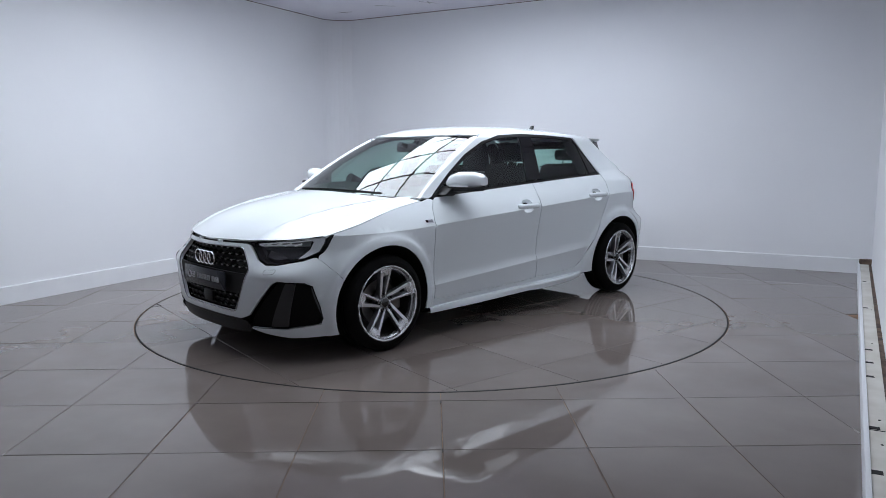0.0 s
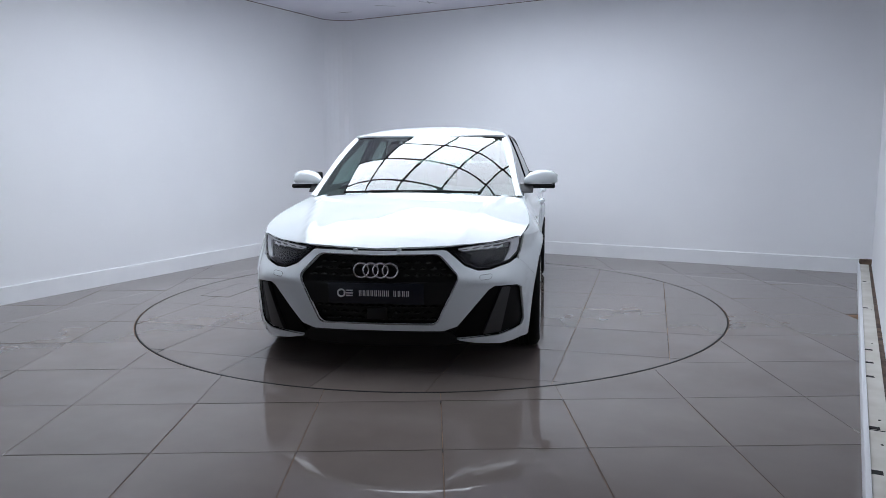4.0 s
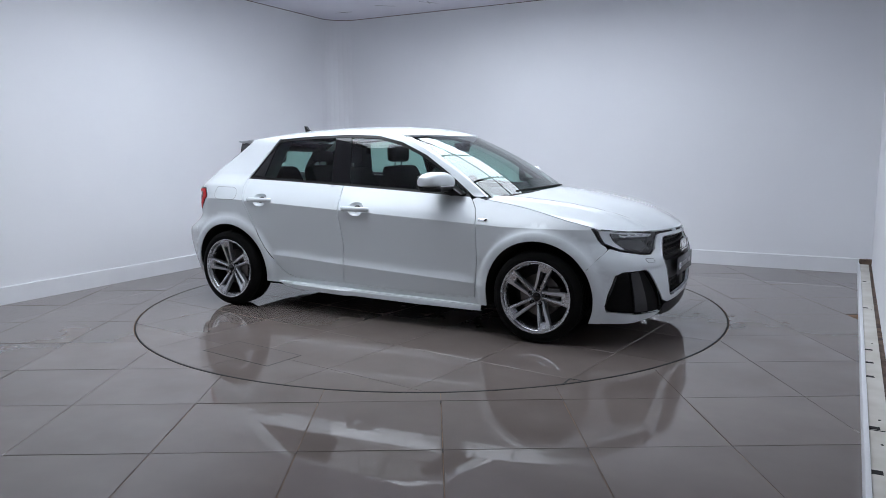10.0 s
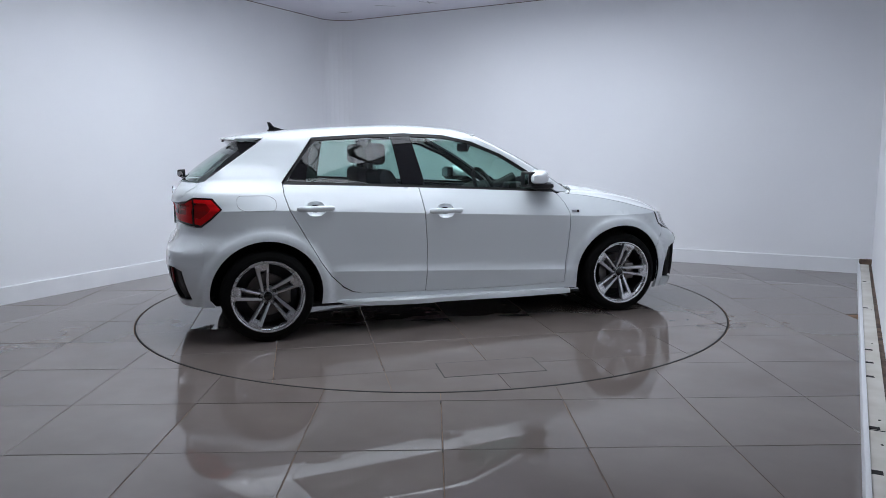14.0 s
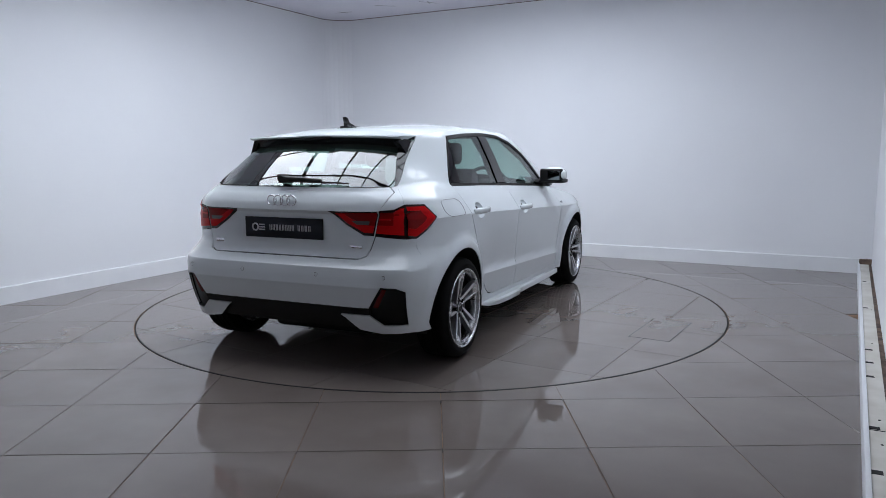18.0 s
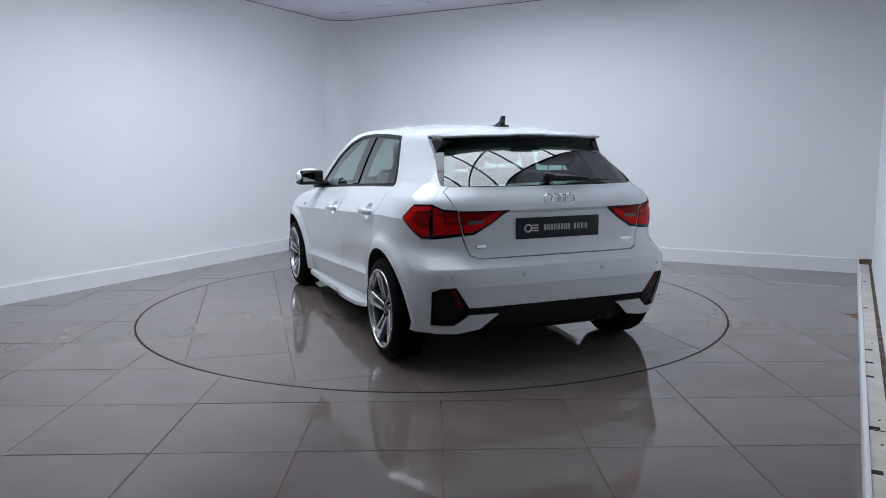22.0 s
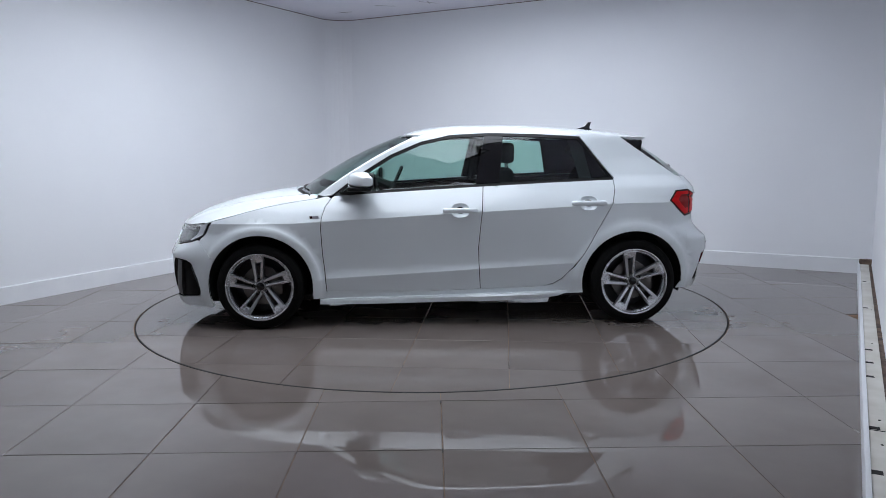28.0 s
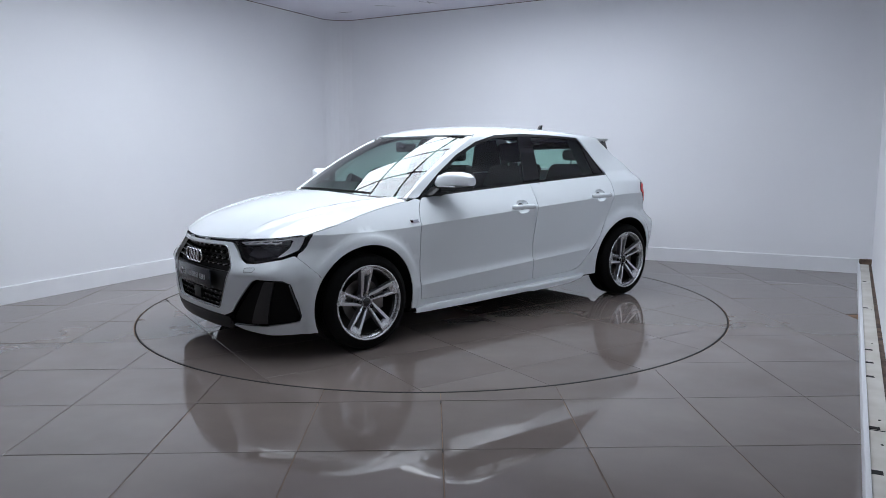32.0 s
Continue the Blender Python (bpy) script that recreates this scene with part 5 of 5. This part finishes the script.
def spoke_axis(r):
    return 0.0085 - 0.0105 * (r - 0.05) / 0.15


def spoke_arm(side):
    """One arm of a forked spoke, with a machined face and a slanted flank along the slot."""
    bm = bmesh.new()
    rows = []
    for t in np.linspace(0, 1, 10):
        r = 0.034 + t * 0.152
        c = spoke_axis(r) + side * (0.0155 + 0.0125 * t)
        w = 0.0080 + 0.0052 * t
        cut = 0.0015 + (0.010 if side < 0 else 0.004) * t**1.5     # width of the slanted flank
        y = spoke_face(r)
        rows.append([bm.verts.new(p) for p in ((r, y + 0.034, c - side * w), (r, y + 0.012, c - side * w), (r, y, c - side * (w - cut)), (r, y - 0.0012, c + side * w * 0.2), (r, y, c + side * (w - 0.0012)), (r, y + 0.002, c + side * w), (r, y + 0.034, c + side * (w + 0.002)))])
    for a, b in zip(rows, rows[1:]):
        for i in range(6):
            f = bm.faces.new((a[i], a[i + 1], b[i + 1], b[i]))
            f.material_index = 0 if i in (2, 3, 4) else 1
    bmesh.ops.recalc_face_normals(bm, faces=bm.faces[:])
    return bm


def spoke_foot():
    """The broad foot where both arms meet the rim."""
    bm = bmesh.new()
    rows = []
    for r, lo, hi, drop in ((0.158, 0.0105, 0.0135, 0.010), (0.170, -0.020, 0.0205, 0.003), (0.182, -0.0405, 0.0405, 0.0), (0.200, -0.0415, 0.0425, 0.0), (0.214, -0.044, 0.045, 0.001), (0.223, -0.050, 0.051, 0.003)):
        c, y = spoke_axis(r), spoke_face(r)
        row = [(r, y + 0.03, c + lo)]
        for k in np.linspace(0, 1, 7):
            q = c + lo + (hi - lo) * k
            row.append((r - 0.35 * q * q / 0.22, y + drop, q))
        row.append((r, y + 0.03, c + hi))
        rows.append([bm.verts.new(p) for p in row])
    for a, b in zip(rows[1:], rows[2:]):
        for i in range(8):
            f = bm.faces.new((a[i], a[i + 1], b[i + 1], b[i]))
            f.material_index = 1 if i in (0, 7) else 0
    for v in rows[0]:
        bm.verts.remove(v)
    inner = rows[1]
    low = [bm.verts.new((v.co.x - 0.008, v.co.y + 0.012, v.co.z * 0.9)) for v in inner[1:-1]]
    for i in range(6):
        bm.faces.new((inner[i + 1], inner[i + 2], low[i + 1], low[i])).material_index = 1
    bmesh.ops.recalc_face_normals(bm, faces=bm.faces[:])
    return bm


def wheel_meshes():
    """All the shared meshes of a wheel, built with the outer face toward -y."""
    def keep(key, bm, mats, angle=30):
        me = bpy.data.meshes.new(key)
        bm.normal_update()
        bm.to_mesh(me)
        bm.free()
        for m in mats:
            me.materials.append(m)
        me.polygons.foreach_set("use_smooth", [True] * len(me.polygons))
        me.set_sharp_from_angle(angle=radians(angle))
        WHEEL_MESHES[key] = me
    R, rr = 0.293, 0.224
    tyre = [(rr, -0.094), (rr + 0.006, -0.1015), (rr + 0.012, -0.1045), (rr + 0.016, -0.1035), (rr + 0.030, -0.1060), (R - 0.034, -0.1035), (R - 0.031, -0.1010), (R - 0.016, -0.0950), (R - 0.005, -0.083), (R - 0.001, -0.070)]
    for g in (-0.045, -0.015, 0.015, 0.045):
        tyre += [(R, g - 0.005), (R - 0.006, g - 0.004), (R - 0.006, g + 0.004), (R, g + 0.005)]
    tyre += [(R - 0.003, 0.080), (R - 0.03, 0.10), (rr, 0.09)]
    keep("tyre", lathe_bm(tyre, 72), [RUBBER], 40)
    keep("rim", lathe_bm([(0.2290, -0.0985), (0.2315, -0.1020), (0.2300, -0.1058), (0.2255, -0.1062), (0.2195, -0.1035), (0.2175, -0.0990), (0.2150, -0.0850), (0.2125, -0.0820), (0.2085, -0.0825), (0.2060, -0.0780), (0.2040, -0.050), (0.2030, 0.07), (0.215, 0.09)], 96), [ALLOY], 22)
    keep("rim_barrel", lathe_bm([(0.2025, -0.055), (0.2015, 0.075), (0.06, 0.076)], 64), [ALLOYD])
    keep("brake_disc", lathe_bm([(0.05, -0.005), (0.072, -0.03), (0.074, -0.008), (0.134, -0.008), (0.136, -0.004), (0.136, 0.012), (0.07, 0.012)], 48), [STEELB])
    keep("hub", lathe_bm([(0.0, -0.064), (0.033, -0.064), (0.039, -0.062), (0.044, -0.054), (0.062, -0.048), (0.066, -0.02)], 48), [ALLOYS])
    keep("hub_cap", lathe_bm([(0.0, -0.0745), (0.022, -0.0740), (0.0268, -0.0715), (0.0280, -0.064)], 32), [GLOSSB])
    keep("cap_ring", lathe_bm([(0.0272, -0.0705), (0.0285, -0.0722), (0.0305, -0.0715), (0.0310, -0.066)], 32), [ALLOY])
    keep("wheel_bolt", lathe_bm([(0.0, -0.0655), (0.0050, -0.0655), (0.0062, -0.063), (0.0062, -0.052)], 6), [STEELB])
    keep("bolt_recess", lathe_bm([(0.0, -0.0600), (0.0115, -0.0600), (0.0122, -0.0700), (0.0130, -0.0700), (0.0140, -0.050)], 20), [GLOSSB])
    keep("long_arm", spoke_arm(1), [ALLOY, ALLOYS], 18)
    keep("short_arm", spoke_arm(-1), [ALLOY, ALLOYS], 18)
    keep("spoke_foot", spoke_foot(), [ALLOY, ALLOYS], 25)


def wheel(car, x, s):
    """Tyre, rim with five forked spokes, hub, bolts and brake; outer face looks along s."""
    e = new("wheel")
    e.parent = car
    e.matrix_basis = pose(x, s * 0.760, HUB_Z, 0, 0, 0 if s < 0 else 180)
    e["label"] = "five forked-spoke silver alloy wheel with a black tyre"
    if not WHEEL_MESHES:
        wheel_meshes()
    for k, label in (("tyre", "black low-profile tyre"), ("rim", "silver alloy rim"), ("rim_barrel", "dark inside of the rim"), ("brake_disc", "steel brake disc"), ("hub", "silver hub"), ("hub_cap", "black centre cap"), ("cap_ring", "silver ring round the cap")):
        put(k, WHEEL_MESHES[k], e, label)
    for i in range(5):
        a = WHEEL_TURN[(x > 0, s)] + 72 * i
        turn = pose(0, 0, 0, 0, -a, 0)
        for k in ("long_arm", "short_arm", "spoke_foot"):
            put(k, WHEEL_MESHES[k], e, m=turn)
        q = radians(a + 10)
        for k in ("wheel_bolt", "bolt_recess"):
            put(k, WHEEL_MESHES[k], e, m=pose(0.0475 * math.cos(q), 0, 0.0475 * math.sin(q)))
    part("caliper", box_bm(0.06, 0.145, -0.045, 0.03, -0.06, 0.06, 0.012), STEELB, e, "grey brake caliper")
    part("tyre_valve", tube_bm([(0.196, -0.060, 0.012), (0.190, -0.085, 0.012)], 0.004, 6), UNDER, e)


def seat(car, x, y, rear=False):
    e = new("seat")
    e.parent = car
    e["label"] = "dark grey cloth seat with a headrest"
    w = 0.25 if not rear else 0.27
    part("seat_cushion", box_bm(x - 0.26, x + 0.26, y - w, y + w, 0.36, 0.52, 0.05, 3), SEATM, e)
    bm = prism_bm([(x - 0.20, 0.48), (x - 0.10, 0.50), (x - 0.20, 0.85), (x - 0.32, 1.07), (x - 0.40, 1.08), (x - 0.42, 1.02), (x - 0.32, 0.55)], y - w * 0.92, y + w * 0.92, "y", 0.035)
    part("backrest", bm, SEATM, e)
    hx = x - 0.385
    bm = box_bm(hx - 0.045, hx + 0.05, y - 0.125, y + 0.125, 1.105, 1.255 if not rear else 1.20, 0.035, 3)
    part("headrest", bm, SEATM, e, "dark padded headrest")
    for d in (-0.05, 0.05):
        part("headrest_post", tube_bm([(hx, y + d, 1.03), (hx, y + d, 1.13)], 0.006, 6), CHROME, e)


def car_inside(car):
    seat(car, -0.07, 0.36)
    seat(car, -0.07, -0.36)
    seat(car, -0.86, 0.33, True)
    seat(car, -0.86, -0.33, True)
    bm = prism_bm([(0.98, 0.60), (0.98, 0.905), (0.80, 0.935), (0.62, 0.925), (0.52, 0.88), (0.50, 0.70), (0.60, 0.60)], -0.60, 0.60, "y", 0.02)
    part("dashboard", bm, DASHM, car, "black dashboard")
    part("instrument_hood", box_bm(0.52, 0.66, -0.52, -0.22, 0.90, 0.965, 0.025), DASHM, car, "black instrument hood")
    st = new("steering_wheel")
    st.parent = car
    st.matrix_basis = pose(0.40, -0.36, 0.895, 0, -24, 0)
    st["label"] = "black steering wheel"
    part("wheel_rim", tube_bm([(0, 0.183 * math.cos(q), 0.183 * math.sin(q)) for q in np.linspace(0, 2 * math.pi, 41)[:-1]], 0.015, 8, True), DASHM, st)
    part("airbag_cover", box_bm(-0.025, 0.03, -0.08, 0.08, -0.07, 0.05, 0.02), DASHM, st)
    for a, b in (((0, -0.17, 0.0), (0, -0.06, 0.0)), ((0, 0.17, 0.0), (0, 0.06, 0.0)), ((0, 0, -0.17), (0, 0, -0.05))):
        part("wheel_spoke", tube_bm([a, b], 0.014, 6), DASHM, st)
    part("column", tube_bm([(0.02, 0, 0), (0.25, 0, 0)], 0.04, 8), DASHM, st)
    part("floor_pan", box_bm(-1.50, 1.56, -0.66, 0.66, 0.165, 0.20), UNDER, car, "black underbody")
    part("front_tray", prism_bm([(1.50, 0.46), (1.58, 0.46), (1.62, 0.62), (1.72, 0.62), (1.79, 0.58), (1.88, 0.52), (1.92, 0.32), (1.94, 0.0), (1.92, -0.32), (1.88, -0.52), (1.79, -0.58), (1.72, -0.62), (1.62, -0.62), (1.58, -0.46), (1.50, -0.46)], 0.155, 0.168), UNDER, car, "black front tray")
    part("rear_tray", prism_bm([(-1.50, 0.46), (-1.60, 0.46), (-1.62, 0.64), (-1.70, 0.62), (-1.77, 0.46), (-1.80, 0.0), (-1.77, -0.46), (-1.70, -0.62), (-1.62, -0.64), (-1.60, -0.46), (-1.50, -0.46)], 0.246, 0.260), UNDER, car, "black rear tray")
    for s in (1, -1):
        part("inner_sill", box_bm(-0.35, 0.86, min(s * 0.70, s * 0.755), max(s * 0.70, s * 0.755), 0.17, 0.30), UNDER, car)
    part("engine_bay", box_bm(1.0, 1.85, -0.50, 0.50, 0.20, 0.64), UNDER, car, "dark block behind the grille")
    part("boot_trim", box_bm(-1.70, -1.22, -0.60, 0.60, 0.30, 0.90), UNDER, car, "dark boot trim")
    part("rear_floor_block", box_bm(-1.74, -1.60, -0.55, 0.55, 0.25, 0.55), UNDER, car)
    part("exhaust_box", box_bm(-1.62, -1.40, -0.45, 0.25, 0.16, 0.28, 0.04), BLACKP, car, "dark exhaust silencer")
    m = part("inside_mirror", box_bm(0.33, 0.36, -0.12, 0.12, 1.19, 1.255, 0.02), DASHM, car, "black inside mirror")
    part("mirror_stalk", tube_bm([(0.36, 0, 1.235), (0.42, 0, 1.25)], 0.02, 8), DASHM, m)
    for s in (1, -1):
        part("pillar_cover", tube_bm([(-1.30, s * 0.53, 0.98), (-1.22, s * 0.48, 1.12), (-1.10, s * 0.44, 1.22)], [0.09, 0.06, 0.05], 8), DASHM, car, "dark inner pillar cover")
        part("inner_pillar", tube_bm([(-0.28, s * 0.69, 0.95), (-0.31, s * 0.62, 1.15), (-0.34, s * 0.54, 1.30)], 0.035, 6), DASHM, car, "dark inner pillar")
        part("front_pillar_cover", tube_bm([(0.78, s * 0.665, 0.93), (0.50, s * 0.62, 1.12), (0.20, s * 0.54, 1.28)], 0.022, 6), DASHM, car, "dark inner pillar")


def build_car():
    car = tagged(new("hatchback_car"), "glossy white five-door hatchback car on a turntable", "car")
    car_front(car)
    car_rear(car)
    car_top(car)
    for s in (1, -1):
        car_side(s, car)
    for x in (HALF_BASE, -HALF_BASE):
        for s in (1, -1):
            wheel(car, x, s)
    car_inside(car)
    return car


car = build_car()


# ---------------- floor ----------------
def tile_bm_mesh(name, w, d):
    """One tile: a top with eased edges, its top at zero."""
    b, h = 0.0018, 0.008
    v, f = [], []
    for x, y in ((0, 0), (w, 0), (w, d), (0, d)):
        sx, sy = (1 if x == 0 else -1), (1 if y == 0 else -1)
        v += [(x + sx * b, y + sy * b, 0), (x, y, -b), (x, y, -h)]
    f.append((0, 3, 6, 9))
    for i in range(4):
        j = (i + 1) % 4
        for k in range(2):
            f.append((i * 3 + k, i * 3 + k + 1, j * 3 + k + 1, j * 3 + k))
    return mesh_of(name, v, f, TILEM)


def clipped_tile(x0, y0, w, d, radius, keep_outside):
    """A tile cut along the turntable's edge."""
    cell = [(x0, y0), (x0 + w, y0), (x0 + w, y0 + d), (x0, y0 + d)]
    circ = [(radius * math.cos(q), radius * math.sin(q)) for q in np.linspace(0, 2 * math.pi, 361)[:-1]]
    near = [p for p in circ if x0 - 0.1 < p[0] < x0 + w + 0.1 and y0 - 0.1 < p[1] < y0 + d + 0.1]
    pts = list(cell) + near
    edges = [(0, 1), (1, 2), (2, 3), (3, 0)]
    step = 2 * math.pi * radius / 360 * 1.5
    for i in range(len(near)):
        for j in (i + 1, 0):
            if j < len(near) and i != j and math.dist(near[i], near[j]) < step:
                edges.append((4 + i, 4 + j))
    vs, _, fs, *_ = delaunay_2d_cdt([Vector((float(a), float(b))) for a, b in pts], edges, [], 0, 1e-6)
    vs, fs = np.array([(v.x, v.y) for v in vs]), np.array(fs)
    c = vs[fs].mean(1)
    r = np.hypot(c[:, 0], c[:, 1])
    ok = (c[:, 0] > x0) & (c[:, 0] < x0 + w) & (c[:, 1] > y0) & (c[:, 1] < y0 + d) & ((r > radius) if keep_outside else (r < radius))
    fs = fs[ok]
    if not len(fs):
        return None
    used = sorted(set(fs.ravel()))
    idx = {u: i for i, u in enumerate(used)}
    fs = [tuple(idx[i] for i in f) for f in fs]
    v = [(vs[u][0], vs[u][1], 0.0) for u in used]
    cnt = {(f[i], f[(i + 1) % 3]) for f in fs for i in range(3)}
    rim = [(a, b) for a, b in cnt if (b, a) not in cnt]
    k = len(v)
    v += [(p[0], p[1], -0.008) for p in v]
    fs += [(b, a, k + a, k + b) for a, b in rim]
    return v, fs


GAP = 0.0035


def floor():
    base = slab("floor", [(-0.1, -0.1), (WIDE + 0.3, -0.1), (WIDE + 0.3, LONG), (-0.1, LONG)], -0.10, -0.0035, GROUTM, "grey polished porcelain floor tiles with brown grout", "floor")
    whole = tile_bm_mesh("floor_tile", TX - GAP, TY - GAP)
    rest_v, rest_f = [], []
    for i in range(-14, 14):
        for j in range(-22, 16):
            x0, y0 = TX0 + i * TX + GAP / 2, TY0 + j * TY + GAP / 2
            cx, cy = x0 + TX / 2, y0 + TY / 2
            d = Vector((cx, cy, 0)) - BACK
            u, v = d.dot(U), -d.dot(V)
            if not (-0.4 < u < WIDE + 0.2 and -0.4 < v < LONG + 0.1):
                continue
            corner = [math.hypot(x0 + a, y0 + b) for a in (0, TX - GAP) for b in (0, TY - GAP)]
            nx, ny = min(max(0, x0), x0 + TX), min(max(0, y0), y0 + TY)
            low = math.hypot(nx, ny)
            if max(corner) < RING + 0.004:
                continue
            lift = ((i * 7 + j * 13) % 5 - 2) * 0.00025
            if low < RING + 0.004:
                got = clipped_tile(x0, y0, TX - GAP, TY - GAP, RING + 0.004, True)
                if got:
                    put("floor_tile", mesh_of("cut_tile", *got, TILEM), base, m=pose(0, 0, lift))
            elif cy > -4.6 and u < WIDE + 0.1:
                put("floor_tile", whole, base, m=pose(x0, y0, lift))
            else:
                k = len(rest_v)
                rest_v += [(x0 + p.co.x, y0 + p.co.y, p.co.z) for p in whole.vertices]
                rest_f += [tuple(q + k for q in f.vertices) for f in whole.polygons]
    tagged(put("tiles_behind", mesh_of("tiles_behind", rest_v, rest_f, TILEM), base), "further floor tiles", kind="stuff")


def turntable():
    e = tagged(new("turntable"), "round tiled turntable set flush in the floor", "turntable")
    part("disc", lathe_bm([(0.0, -0.004), (RING - 0.008, -0.004), (RING - 0.008, -0.09)], 180, "z"), JOINTM, e, "round turntable bed")
    part("edge_seam", lathe_bm([(RING - 0.0115, -0.09), (RING - 0.0125, 0.0003), (RING - 0.002, 0.0003), (RING - 0.004, -0.09)], 240, "z"), DARKGAP, e, "black rim seam")
    p = 0.6
    whole = tile_bm_mesh("turntable_tile", p - GAP, p - GAP)
    hatch = (-0.30, 0.28, -1.965, -1.70)
    for i in range(-4, 4):
        for j in range(-4, 4):
            x0, y0 = i * p + GAP / 2, j * p + GAP / 2
            w = p - GAP
            far = max(math.hypot(x0 + a, y0 + b) for a in (0, w) for b in (0, w))
            near = math.hypot(min(max(0, x0), x0 + w), min(max(0, y0), y0 + w))
            if near > RING - 0.012:
                continue
            if far < RING - 0.012:
                put("tile", whole, e, m=pose(x0, y0, 0.0))
            else:
                got = clipped_tile(x0, y0, w, w, RING - 0.012, False)
                if got:
                    put("tile", mesh_of("cut_tile", *got, TILEM), e)
    # access hatch: a rectangle of tile with dark joints, sitting a touch proud
    x0, x1, y0, y1 = hatch
    put("hatch_tile", tile_bm_mesh("hatch_tile", x1 - x0 - 0.008, y1 - y0 - 0.008), e, "cut hatch tile with dark joints", pose(x0 + 0.004, y0 + 0.004, 0.0014))
    part("hatch_joint", prism_bm([(x0, y0), (x1, y0), (x1, y1), (x0, y1)], -0.003, 0.0008), DARKGAP, e, "dark joint round the hatch", smooth=False)
    # a rim tile set a little back leaves a small step in the seam
    for a, b in (((1.800, -1.301), (1.789, -1.197)), ((1.789, -1.197), (1.866, -1.189))):
        d = Vector((b[0] - a[0], b[1] - a[1], 0))
        part("step_joint", box_bm(0, d.length, -0.004, 0.004, -0.004, 0.0009), DARKGAP, e, "short black joint at the rim", m=pose(a[0], a[1], 0, 0, 0, math.degrees(math.atan2(d.y, d.x))))
    return e


floor()
disc = turntable()


# ---------------- what turns ----------------
def motions():
    rows_c, rows_d = [], []
    for t in TIMES:
        a = heading(t)
        c, s = math.cos(radians(a)), math.sin(radians(a))
        rows_c.append((t, pose(c * AXLE_X - s * AXLE_Y, s * AXLE_X + c * AXLE_Y, 0.002, 0, 0, a)))
        rows_d.append((t, pose(0, 0, 0, 0, 0, a - 7.5)))
    walk(car, rows_c)
    walk(disc, rows_d)


motions()
